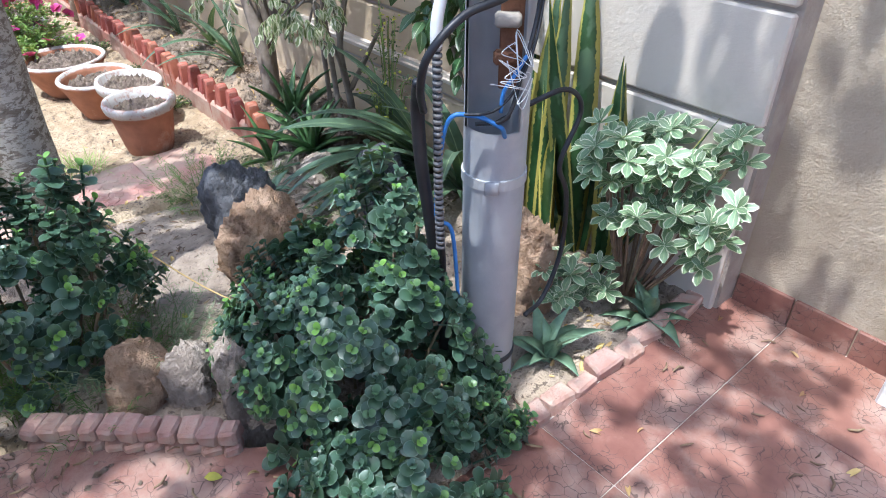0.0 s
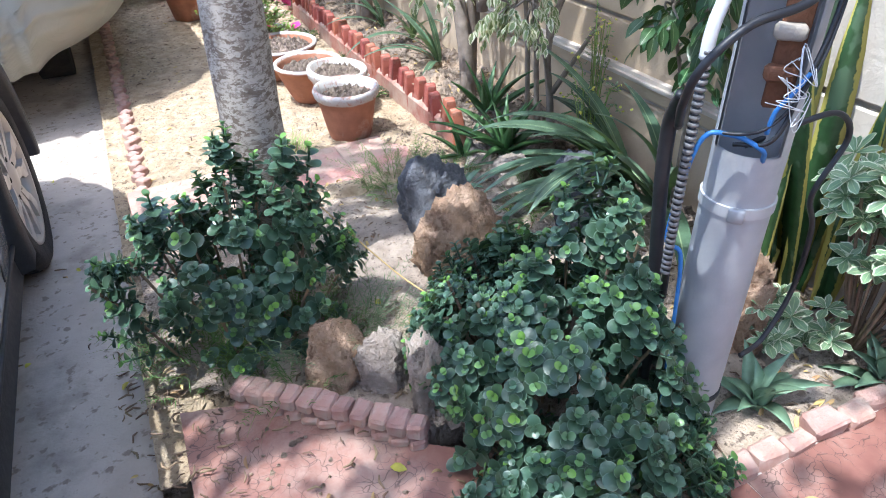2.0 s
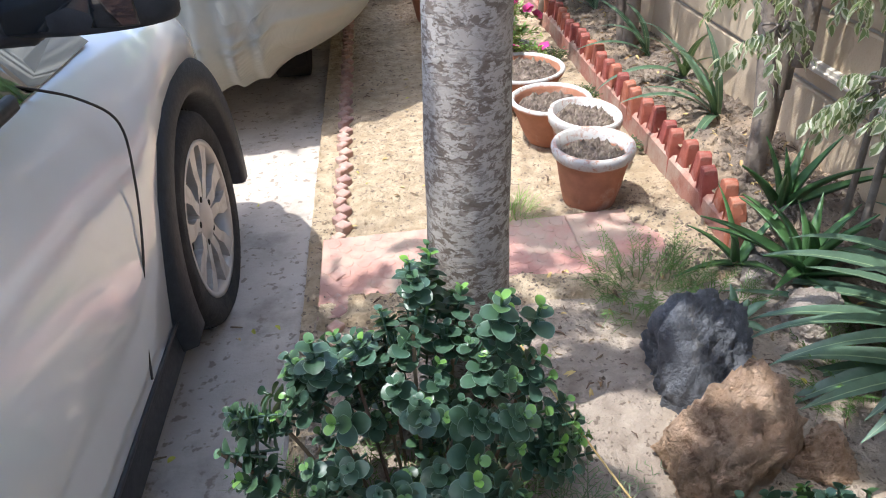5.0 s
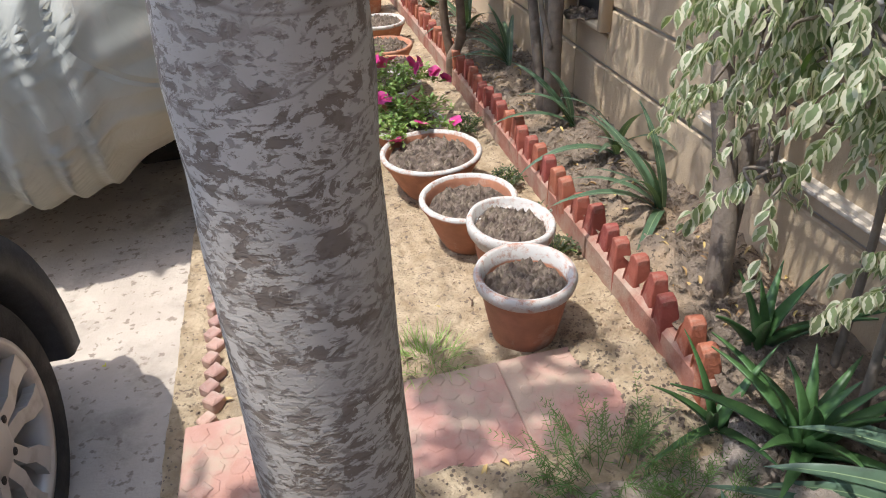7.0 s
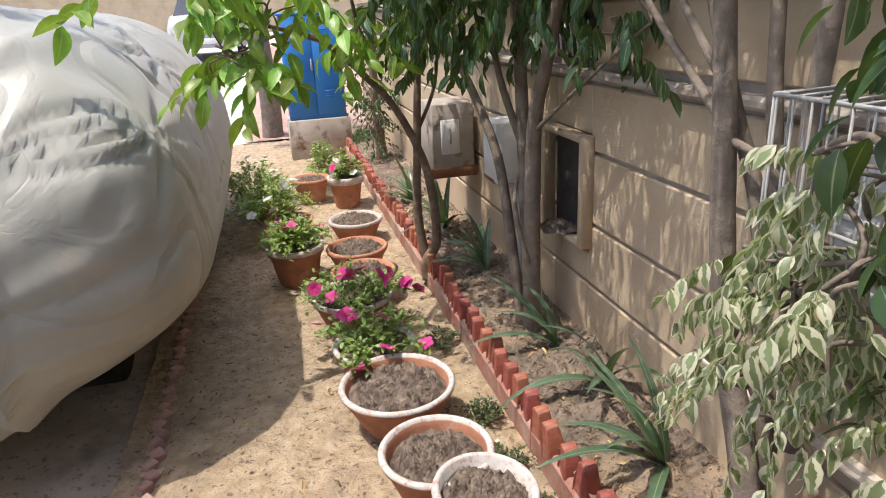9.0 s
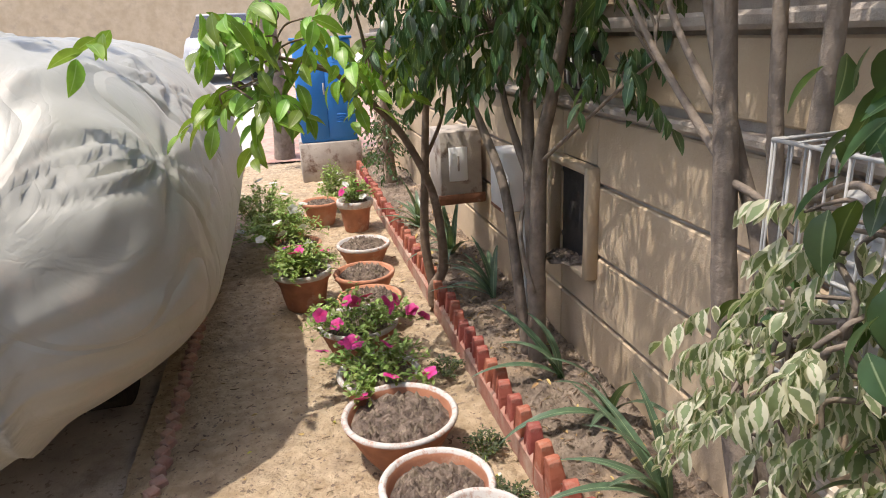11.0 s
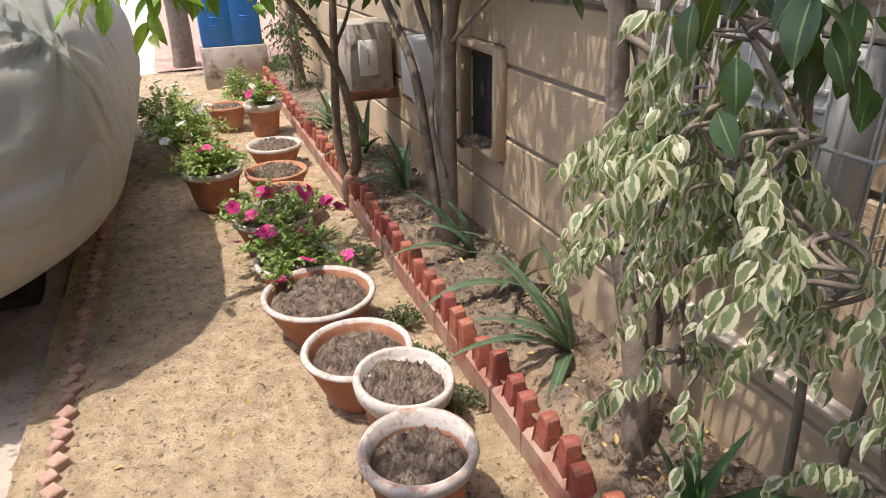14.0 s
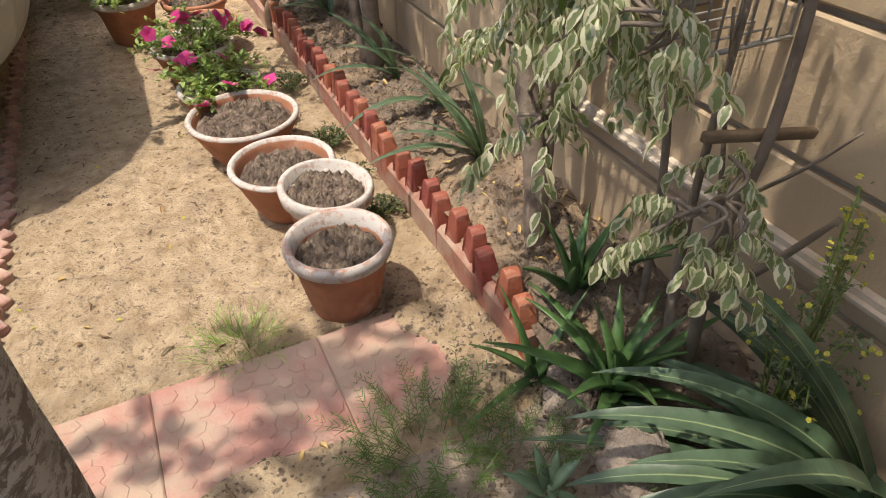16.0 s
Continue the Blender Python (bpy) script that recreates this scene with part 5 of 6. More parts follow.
tree("fig_shrub", "slender bare-stemmed fig with variegated drooping leaves", (2.86, 4.16, 0.08),
     [([(2.86, 4.14, 0.05), (2.86, 4.15, 0.25), (2.82, 4.13, 0.5), (2.86, 4.12, 0.75), (2.87, 4.14, 1.2)], 0.017, 0.009), ([(2.86, 4.15, 0.28), (2.78, 4.10, 0.5), (2.66, 4.02, 0.72), (2.56, 3.98, 0.76)], 0.009, 0.003), ([(2.86, 4.14, 0.32), (2.9, 4.04, 0.5), (2.93, 3.98, 0.62)], 0.012, 0.006), ([(2.84, 4.2, 0.08), (2.83, 4.22, 0.4), (2.80, 4.2, 0.7), (2.76, 4.16, 1.0)], 0.013, 0.006), ([(2.82, 4.13, 0.5), (2.84, 4.2, 0.7), (2.8, 4.22, 0.95)], 0.007, 0.003), ([(2.84, 4.13, 0.6), (2.80, 4.0, 0.75), (2.78, 3.92, 0.86)], 0.005, 0.002)],
     BARK_FICUS, LEAF_VARI, FIG, [(2.57, 4.02, 0.70, 0.05, 0.07, 0.06, 11), (2.62, 3.96, 0.68, 0.06, 0.05, 0.05, 7), (2.72, 4.05, 0.76, 0.05, 0.06, 0.06, 5)], 13, leaves_per=11, droop=55, twig=0.09)
tree("green_fig", "fig branch with large glossy dark green leaves", (2.88, 4.34, 0.1),
     [([(2.88, 4.34, 0.05), (2.86, 4.36, 0.6), (2.76, 4.38, 1.05), (2.62, 4.30, 1.32), (2.5, 4.24, 1.46)], 0.011, 0.005), ([(2.76, 4.38, 1.05), (2.62, 4.3, 1.2), (2.5, 4.24, 1.25)], 0.006, 0.003)],
     BARK_FICUS, LEAF_FICUS, leaf(0.066, 0.037, pointed, 28, 0.12, 6), [(2.50, 4.22, 1.30, 0.09, 0.09, 0.06, 8), (2.52, 4.26, 1.43, 0.13, 0.13, 0.05, 8), (2.5, 4.3, 1.12, 0.06, 0.08, 0.06, 3), (2.6, 4.62, 1.08, 0.05, 0.07, 0.05, 3)], 14, leaves_per=4, droop=45, twig=0.10)
tree("fig_shrub", "small shrub with dense dark glossy leaves by the wall", (2.90, 3.45, 0.06),
     [([(2.90, 3.45, 0.0), (2.88, 3.44, 0.4), (2.85, 3.43, 0.8), (2.84, 3.42, 1.2)], 0.012, 0.005), ([(2.88, 3.44, 0.45), (2.80, 3.5, 0.8), (2.78, 3.52, 1.0)], 0.007, 0.003)],
     BARK_FICUS, LEAF_FICUS, leaf(0.075, 0.036, pointed, 28, 0.12, 4), [(2.83, 3.44, 0.86, 0.12, 0.15, 0.2, 34), (2.84, 3.44, 1.2, 0.12, 0.15, 0.15, 16)], 21, leaves_per=6, droop=35, twig=0.11)
tree("weeping_fig", "weeping fig with several grey stems and drooping dark leaves", (2.82, 6.15, 0.12),
     [([(2.82, 6.15, 0.05), (2.82, 6.16, 0.35), (2.82, 6.15, 0.75), (2.82, 6.12, 1.05), (2.82, 6.02, 1.25), (2.84, 5.9, 1.6)], 0.042, 0.020), ([(2.84, 6.2, 0.05), (2.83, 6.22, 0.5), (2.82, 6.24, 0.9), (2.81, 6.26, 1.3), (2.78, 6.28, 1.8)], 0.034, 0.022),
      ([(2.80, 6.22, 0.1), (2.78, 6.3, 0.5), (2.76, 6.40, 0.85), (2.70, 6.55, 1.12), (2.62, 6.7, 1.38), (2.55, 6.8, 1.7)], 0.026, 0.014), ([(2.79, 6.12, 0.45), (2.77, 6.2, 0.62), (2.79, 6.26, 0.75), (2.84, 6.26, 0.85)], 0.012, 0.008), ([(2.82, 6.24, 0.9), (2.74, 6.3, 1.2), (2.68, 6.25, 1.5)], 0.018, 0.01), ([(2.82, 6.12, 1.0), (2.86, 5.9, 1.15), (2.88, 5.6, 1.32), (2.86, 5.4, 1.4)], 0.009, 0.004)],
     # The cloud at height 2.15 is unseen, added for shade on wall and bed.
     BARK_FICUS, LEAF_FICUS, leaf(0.08, 0.03, pointed, 35, 0.12, 4), [(2.70, 6.2, 1.55, 0.30, 0.35, 0.20, 85), (2.5, 6.4, 1.75, 0.4, 0.4, 0.22, 70), (2.8, 5.75, 1.75, 0.25, 0.4, 0.2, 70), (2.8, 5.55, 1.36, 0.12, 0.2, 0.08, 9), (2.45, 6.5, 2.15, 0.38, 1.1, 0.25, 150), (2.62, 6.75, 1.36, 0.2, 0.2, 0.12, 14)], 15, leaves_per=8, droop=60)
tree("lime_leaf_tree", "slim leaning brown tree with lime green broad leaves", (2.575, 7.06, 0.1),
     [([(2.56, 7.06, 0.05), (2.56, 7.05, 0.16), (2.62, 7.04, 0.30), (2.58, 7.02, 0.68), (2.44, 7.0, 1.0), (2.28, 6.95, 1.19), (2.08, 6.75, 1.36), (1.85, 6.45, 1.44)], 0.034, 0.008), ([(2.58, 7.1, 0.08), (2.54, 7.12, 0.4), (2.56, 7.12, 0.8), (2.58, 7.12, 1.1), (2.60, 7.1, 1.4), (2.6, 7.1, 1.8)], 0.028, 0.014),
      ([(2.08, 6.75, 1.36), (1.92, 6.5, 1.4), (1.72, 6.22, 1.34)], 0.009, 0.004), ([(2.28, 6.95, 1.19), (2.25, 6.8, 1.45), (2.2, 6.7, 1.65)], 0.012, 0.006), ([(2.56, 7.12, 0.85), (2.68, 7.15, 1.1), (2.72, 7.2, 1.4)], 0.012, 0.007)],
     BARK_BROWN, LEAF_LIME, leaf(0.115, 0.05, pointed, 35, 0.15, 6), [(1.74, 6.25, 1.34, 0.17, 0.14, 0.09, 13), (1.95, 6.4, 1.56, 0.35, 0.25, 0.07, 16), (1.5, 6.3, 1.57, 0.2, 0.2, 0.05, 5), (2.3, 6.75, 1.36, 0.12, 0.15, 0.08, 9), (2.5, 7.0, 1.45, 0.15, 0.2, 0.1, 12), (2.5, 7.0, 1.85, 0.4, 0.4, 0.2, 40)], 16, leaves_per=6, droop=35, twig=0.16)
tree("street_tree", "bare grey tree trunk beside the street", (1.84, 12.5, 0.0), [([(1.80, 12.5, -0.05), (1.82, 12.5, 0.5), (1.80, 12.5, 1.2), (1.74, 12.5, 2.4), (1.7, 12.5, 3.4)], 0.14, 0.09)],
     BARK_FICUS, LEAF_FICUS, LONG, [(1.7, 12.5, 3.6, 1.3, 1.2, 0.8, 130)], 17, 12, twig=0.3)
tree("dark_shrub", "dark leafy shrub beside the blue cabinet", (2.78, 9.9, 0.0), [([(2.8, 9.9, 0), (2.78, 9.9, 0.6), (2.76, 9.85, 1.4)], 0.06, 0.03)], BARK_BROWN, LEAF_FICUS, FIG, [(2.75, 9.95, 0.7, 0.18, 0.3, 0.6, 120)], 18)
flowering_plant(2.89, 3.92, 0.1, 0.13, 0.62, "thin shrub with tiny yellow green buds by the wall", [PETAL_YELLOW], 70, 90, 24, LEAF_PALE, 0.006, "budding_shrub")


# ---- cars ----
def loft(rows, sections, close=True):
    g = Geo()
    n = len(sections[0])
    verts = [p for s in sections for p in s]
    faces = [(i * n + k, i * n + k + 1, (i + 1) * n + k + 1, (i + 1) * n + k) for i in range(len(sections) - 1) for k in range(n - 1)]
    if close:
        faces += [tuple(reversed(range(n))), tuple((len(sections) - 1) * n + k for k in range(n))]
    return g.add(verts, faces)


def wheel_set(car, x, y, r, side):
    wheel = new("wheel")
    wheel.parent = car
    wheel.matrix_basis = pose(x, y, r, 0, 90 * side, 0)
    tyre = [(r * 0.72, -0.10), (r * 0.9, -0.105), (r * 0.985, -0.09), (r, -0.06), (r, 0.06), (r * 0.985, 0.09), (r * 0.92, 0.105), (r * 0.75, 0.10), (r * 0.72, 0.085), (r * 0.72, -0.1)]
    part("tyre", lathe(tyre, 48), RUBBER, wheel, "dusty black tyre")
    block = box(0.030, 0.014, 0.007, 0.0015)
    tread = part("tread_block", block, RUBBER, wheel, smooth=False)
    for k in range(60):
        for row in (-1, 1):
            m = Matrix.Rotation(2 * math.pi * (k + 0.25 * row) / 60, 4, "Z") @ Matrix.Translation((r - 0.003, 0, 0.055 * row)) @ Matrix.Rotation(radians(90), 4, "Y")
            if k == 0 and row == -1:
                tread.matrix_basis = m
            else:
                part("tread_block", tread.data, RUBBER, wheel, m=m)
    part("rim", lathe([(r * 0.725, 0.085), (r * 0.735, 0.098), (r * 0.69, 0.097), (r * 0.66, 0.075), (r * 0.64, -0.05)], 48), ALLOY, wheel, "silver alloy rim")
    part("brake_disc", lathe([(0.001, 0.01), (r * 0.55, 0.01), (r * 0.64, -0.05)], 32), DARK, wheel)
    spoke = None
    for k in range(5):
        for s in (-1, 1):
            if spoke is None or s not in spoke:
                bm = bmesh.new()
                for inner in (0, 1):
                    rows = [(0.16, 0.062, 0.056, 0.080), (0.34, 0.082, 0.058, 0.088), (0.46, 0.150, 0.066, 0.090), (0.60, 0.172, 0.082, 0.092), (0.715, 0.180, 0.118, 0.092)]
                    ring = []
                    for radius, off, wide, zz in rows:
                        for edge in (-1, 1):
                            x = (s * off + edge * wide) * r
                            ring.append(bm.verts.new((x, radius * r, zz - 0.028 * inner)))
                    if inner == 0:
                        top = ring
                for m0 in (top, ring):
                    for q in range(4):
                        f = (m0[2 * q], m0[2 * q + 1], m0[2 * q + 3], m0[2 * q + 2])
                        bm.faces.new(f if m0 is top else f[::-1])
                for q in range(4):
                    bm.faces.new((top[2 * q], top[2 * q + 2], ring[2 * q + 2], ring[2 * q]))
                    bm.faces.new((top[2 * q + 3], top[2 * q + 1], ring[2 * q + 1], ring[2 * q + 3]))
                bmesh.ops.recalc_face_normals(bm, faces=bm.faces[:])
                ob = part("spoke", bm, ALLOY, wheel, smooth=False)
                spoke = {**(spoke or {}), s: ob.data}
            else:
                ob = part("spoke", spoke[s], ALLOY, wheel)
            ob.matrix_basis = pose(0, 0, 0, 0, 0, 72 * k)
    part("hub_cap", lathe([(0.001, 0.094), (r * 0.12, 0.092), (r * 0.17, 0.084), (r * 0.24, 0.078), (r * 0.25, 0.05)], 24), ALLOY, wheel)
    for k in range(5):
        a = radians(72 * k + 36)
        part("wheel_nut", lathe([(0.001, 0.086), (0.010, 0.084), (0.012, 0.05)], 10), DARK, wheel, m=pose(r * 0.21 * math.cos(a), r * 0.21 * math.sin(a), 0))
    return wheel


def crossover():
    """A white crossover; its flank faces the garden, its nose points along +y."""
    car = thing("crossover_car", "parked white crossover car with dark wheel-arch cladding", "car", pose(-0.022, 3.293, DRIVE_Z - 0.025))
    half, wheel_y, r = 0.93, 1.24, 0.335
    # flank profile in (y, sill z, belt z, roof z) rows, behind to ahead
    ys = [-2.05, -1.9, -1.6, -1.2, -0.8, -0.3, 0.2, 0.55, 0.75, 0.85, 0.95, 1.05, 1.15, 1.25, 1.35, 1.45, 1.52, 1.58, 1.64, 1.70, 1.77, 1.83, 1.86]
    sections = []
    for y in ys:
        nose = max(0, (y - 1.3) / 0.56)
        tail = max(0, (-1.6 - y) / 0.45)
        top = 1.02 - 0.02 * max(0, y) - 0.16 * nose ** 2 - 0.1 * tail
        sill = 0.30
        arch = math.sqrt(max(0, 0.42 ** 2 - (y - wheel_y) ** 2))
        arch2 = math.sqrt(max(0, 0.42 ** 2 - (y + 1.35) ** 2))
        low = max(sill, (r + arch) if arch else 0, (r + arch2) if arch2 else 0)
        w = half * (1 - 0.26 * nose ** 3 - 0.12 * tail ** 2)
        flare = 0.02 * math.exp(-((y - wheel_y) / 0.35) ** 2)
        col = []
        for side in (1, -1):
            pts = [(w + flare - 0.015, y, low), (w + flare + 0.015, y, low + (top - low) * 0.3), (w + flare + 0.012, y, low + (top - low) * 0.55), (w - 0.02, y, low + (top - low) * 0.82), (w - 0.07, y, top - 0.01), (w * 0.8, y, top + 0.03), (w * 0.4, y, top + 0.055)]
            pts = [(px * side, py, pz) for px, py, pz in pts]
            col += pts if side == 1 else pts[::-1]
        sections.append(col)
    part("body", loft(None, sections), CAR_PAINT, car)
    cabin = []
    for y, top, inset in ((-1.95, 1.06, 0.12), (-1.75, 1.35, 0.2), (-1.3, 1.54, 0.26), (-0.4, 1.58, 0.26), (0.2, 1.52, 0.27), (0.6, 1.3, 0.2), (0.95, 1.05, 0.1)):
        cabin.append([(half - 0.05, y, 0.98), (half - 0.05 - inset * 0.5, y, 0.5 * (1.0 + top)), (half - inset - 0.05, y, top), (0, y, top + 0.03), (-(half - inset - 0.05), y, top), (-(half - 0.05 - inset * 0.5), y, 0.5 * (1.0 + top)), (-(half - 0.05), y, 0.98)])
    part("glasshouse", loft(None, cabin), GLASS, car, "dark tinted glass house")
    part("roof", box(1.25, 1.7, 0.05, 0.02, (0, -0.55, 1.56)), CAR_PAINT, car)
    part("sill_trim", box(0.04, 1.75, 0.13, 0.015, (half - 0.03, -0.07, 0.20)), CLADDING, car, "dark plastic sill cladding")
    part("sill_strip", box(0.01, 1.72, 0.014, 0.004, (half + 0.002, -0.07, 0.325)), CLADDING, car, "dark sill strip")
    part("underbody", box(1.5, 3.6, 0.1, 0.02, (0, 0, 0.2)), DARK, car)
    for wy in (wheel_y, -1.35):
        g = Geo()
        n = 26
        verts, faces = [], []
        for k in range(n + 1):
            a = math.pi * (-0.07 + 1.14 * k / n)
            for rad, out in ((0.385, -0.2), (0.385, 0.035), (0.405, 0.045), (0.48, 0.040), (0.495, 0.0)):
                verts.append((half - 0.012 + out, wy + rad * math.cos(a), r + rad * math.sin(a)))
        for k in range(n):
            faces += [(k * 5 + j, k * 5 + j + 1, (k + 1) * 5 + j + 1, (k + 1) * 5 + j) for j in range(4)]
        part("arch_trim", g.add(verts, faces), CLADDING, car, "dark plastic wheel-arch trim")
        part("arch_liner", tube([(half - 0.45, wy, r + 0.03), (half - 0.20, wy, r + 0.03)], 0.40, 28), DARK, car)
        for side in (1, -1):
            wheel_set(car, side * (half - 0.095), wy, r, side)
    part("door_gap", tube(smooth_path([(half - 0.065, 0.63, 1.0), (half - 0.01, 0.72, 0.935), (half + 0.019, 0.79, 0.85), (half + 0.026, 0.75, 0.735), (half + 0.02, 0.68, 0.60), (half + 0.002, 0.60, 0.46), (half - 0.005, 0.55, 0.34)], 6), 0.003, 5), DARK, car, "dark door shut line")
    lamp = part("headlight", rock(0.09, 0.24, 0.075, 5.0, 0.02, 4, 6), GLASS, car, "clear headlight lens", m=pose(half - 0.155, 1.60, 0.80, 14, 0, 20))
    part("reflector", rock(0.05, 0.12, 0.05, 6.0, 0.02, 3, 5), WHITE_PAINT, lamp, m=pose(0.045, 0.02, 0.02))
    mirror = part("mirror", rock(0.13, 0.07, 0.08, 2.0, 0.02, 4, 0), CLADDING, car, "dark door mirror", m=pose(half + 0.12, 0.58, 1.13))
    part("mirror_glass", box(0.20, 0.006, 0.10, 0.002), GLASS, mirror, m=pose(0, -0.073, -0.012))
    part("mirror_arm", box(0.14, 0.06, 0.035, 0.01), CLADDING, mirror, m=pose(-0.15, 0, -0.045))
    part("belt_trim", box(0.02, 2.0, 0.03, 0.006, (half - 0.035, -0.45, 0.985)), CLADDING, car, "black window belt trim")
    return car


crossover()


PINCHES = ((0.82, -1.68, 1.14, 5), (0.2, -1.3, 1.45, 5), (0.85, -0.6, 1.35, 6), (0.3, -0.2, 1.55, 5))


def pleats(x, y, z):
    """Hanging folds where the slack cloth is gathered at the nose."""
    front = min(1.0, max(0.0, (-1.45 - y) / 0.4)) * min(1.0, max(0.0, (0.62 - x) / 0.10)) * min(1.0, max(0.0, (x + 0.9) / 0.2))
    sway = x * (1.0 - 0.18 * (z - 0.8)) + 0.03 * noise.noise((x * 3, z * 2.0, 4.0))
    cell = math.floor(sway / 0.125)
    pleat = 1 - abs(2 * ((sway / 0.125) % 1.0) - 1)
    deep = 0.075 + 0.05 * noise.noise((cell * 1.7, z * 1.2, 2.0))
    return front * deep * (pleat ** 1.4 - 0.3), front * 0.06


def covered_car():
    """A car under a baggy fitted sheet that is tucked in below."""
    car = thing("covered_car", "car under a baggy silver grey fabric cover", "car", pose(0.42, 7.75, DRIVE_Z))
    g, sections = Geo(), []
    n, rows = 220, 130
    for i in range(rows + 1):
        u = i / rows
        u = 0.5 - 0.5 * math.cos(math.pi * (0.03 + 0.94 * u))
        y = -2.10 + 4.2 * u
        e = abs(2 * u - 1)
        low_end, high_end = max(0.02, 1 - e ** 3.2) ** 0.5, max(0.02, 1 - e ** 9) ** 0.45
        height = 1.60 - 0.42 * max(0, (0.2 - u) / 0.2) ** 1.6 - 0.45 * max(0, (u - 0.72) / 0.28) ** 1.6
        zc = 0.66
        col = []
        for k in range(n):
            a = 2 * math.pi * k / n
            ca, sa = math.cos(a), math.sin(a)
            end = high_end if sa > 0 else high_end + (low_end - high_end) * min(1, -sa * 1.3)
            x = 1.10 * (0.15 + 0.85 * end) * math.copysign(abs(ca) ** 0.5, ca)
            if sa > 0:
                z = (height - zc) * (0.35 + 0.65 * high_end) * sa ** 0.8
                x *= 1 - 0.10 * sa ** 2
            else:
                z = -(zc - 0.18) * (0.45 + 0.55 * low_end) * abs(sa) ** 0.7
            ridge = 1 - min(1.0, 3.2 * abs(noise.noise((x * 1.1 + 0.4 * z, y * 1.5, z * 1.3))))
            fold = 0.012 * noise.noise((x * 1.2, y * 1.4, z * 1.0)) + max(0.0, sa) ** 0.6 * 0.016 * ridge ** 4
            drape = 1 - min(1.0, 3.0 * abs(noise.noise((x * 4.2 - y * 2.2, (zc + z) * 0.5, 7.0))))
            fold += 0.018 * drape ** 3 * min(1.0, max(0.0, (-0.6 - y) / 0.5)) * min(1.0, max(0.0, (zc + z - 0.7) / 0.35))
            for px, py, pz, lobes in PINCHES:
                dx, dy, dz = x - px, y - py, zc + z - pz
                d = math.sqrt(dx * dx + dy * dy + dz * dz)
                if d < 1.1:
                    turn = math.atan2(dz, (dy - dx) * 0.75)
                    fold += 0.062 * (abs(math.cos(turn * lobes + 0.8 * noise.noise((turn * 2, px, pz)))) ** 0.6 - 0.5) * math.exp(-d / 0.34) * min(1.0, d / 0.06)
            seam = 0.012 * math.exp(-((zc + z - 0.86 - 0.12 * (y + 1.2)) / 0.012) ** 2)
            gather = -seam + 0.030 * math.sin(a * 22 + 2 * math.sin(a * 5)) * max(0, e - 0.7) * 3.3 * (0.5 + 0.5 * noise.noise((a * 2, 0, 8.0)))
            calm = 1 - 0.85 * min(1.0, max(0.0, (-1.35 - y) / 0.4)) * min(1.0, max(0.0, (0.62 - x) / 0.2))
            f = 1 + (fold + gather) * calm
            hang, sag = pleats(x, y, zc + z)
            col.append((x * f, y + 0.03 * noise.noise((x * 2.5, z * 2.5, 1.0)) - hang, max(0.16, zc + z * f - sag)))
        if i == 0:
            for k in range(1, 13):
                v = k / 13
                ring = [(x * v, y, 0.62 + (z - 0.62) * v) for x, y, z in col]
                ring = [(x, -2.10 - pleats(x, -2.10, z)[0], z) for x, _, z in ring]
                sections.append(ring + [ring[0]])
        sections.append(col + [col[0]])
    part("cover", loft(None, sections), TARP, car, "silver grey fabric cover with gathered hem")
    for wy in (-1.05, 1.3):
        for side in (1, -1):
            part("tyre", tube([(side * 0.45, wy, 0.3), (side * 0.63, wy, 0.3)], 0.3, 28), RUBBER, car)
    part("underbody", box(1.1, 2.9, 0.12, 0.02, (0, 0.2, 0.26)), DARK, car)
    return car


covered_car()


def far_car():
    car = thing("silver_car", "small silver hatchback parked across the street", "car", pose(0.62, 21.6, 0.635, 0, 0, 0))
    sections = []
    for y, w, top in ((-1.8, 0.72, 0.6), (-1.7, 0.8, 0.82), (-0.9, 0.84, 0.95), (0, 0.85, 1.0), (1.8, 0.8, 0.95)):
        sections.append([(w, y, 0.25), (w + 0.02, y, 0.55), (w - 0.05, y, top), (0, y, top + 0.05), (-w + 0.05, y, top), (-w - 0.02, y, 0.55), (-w, y, 0.25)])
    part("body", loft(None, sections), STEEL, car)
    part("windscreen", loft(None, [[(0.72, -0.85, 0.95), (0, -0.9, 0.98), (-0.72, -0.85, 0.95)], [(0.58, -0.1, 1.45), (0, -0.15, 1.48), (-0.58, -0.1, 1.45)]], False), GLASS, car, "dark windscreen")
    part("roof", box(1.2, 1.8, 0.08, 0.03, (0, 0.8, 1.42)), STEEL, car)
    part("grille", box(0.7, 0.03, 0.12, 0.01, (0, -1.81, 0.55)), DARK, car)
    part("number_plate", box(0.45, 0.02, 0.12, 0.004, (0, -1.83, 0.34)), WHITE_PAINT, car)
    for s in (-1, 1):
        part("headlight", rock(0.17, 0.06, 0.08, 1 + s, 0.05, 2), WHITE_PAINT, car, m=pose(s * 0.55, -1.76, 0.62))
        part("tyre", tube([(s * 0.62, -1.2, 0.29), (s * 0.8, -1.2, 0.29)], 0.29, 20), RUBBER, car)
    return car


far_car()


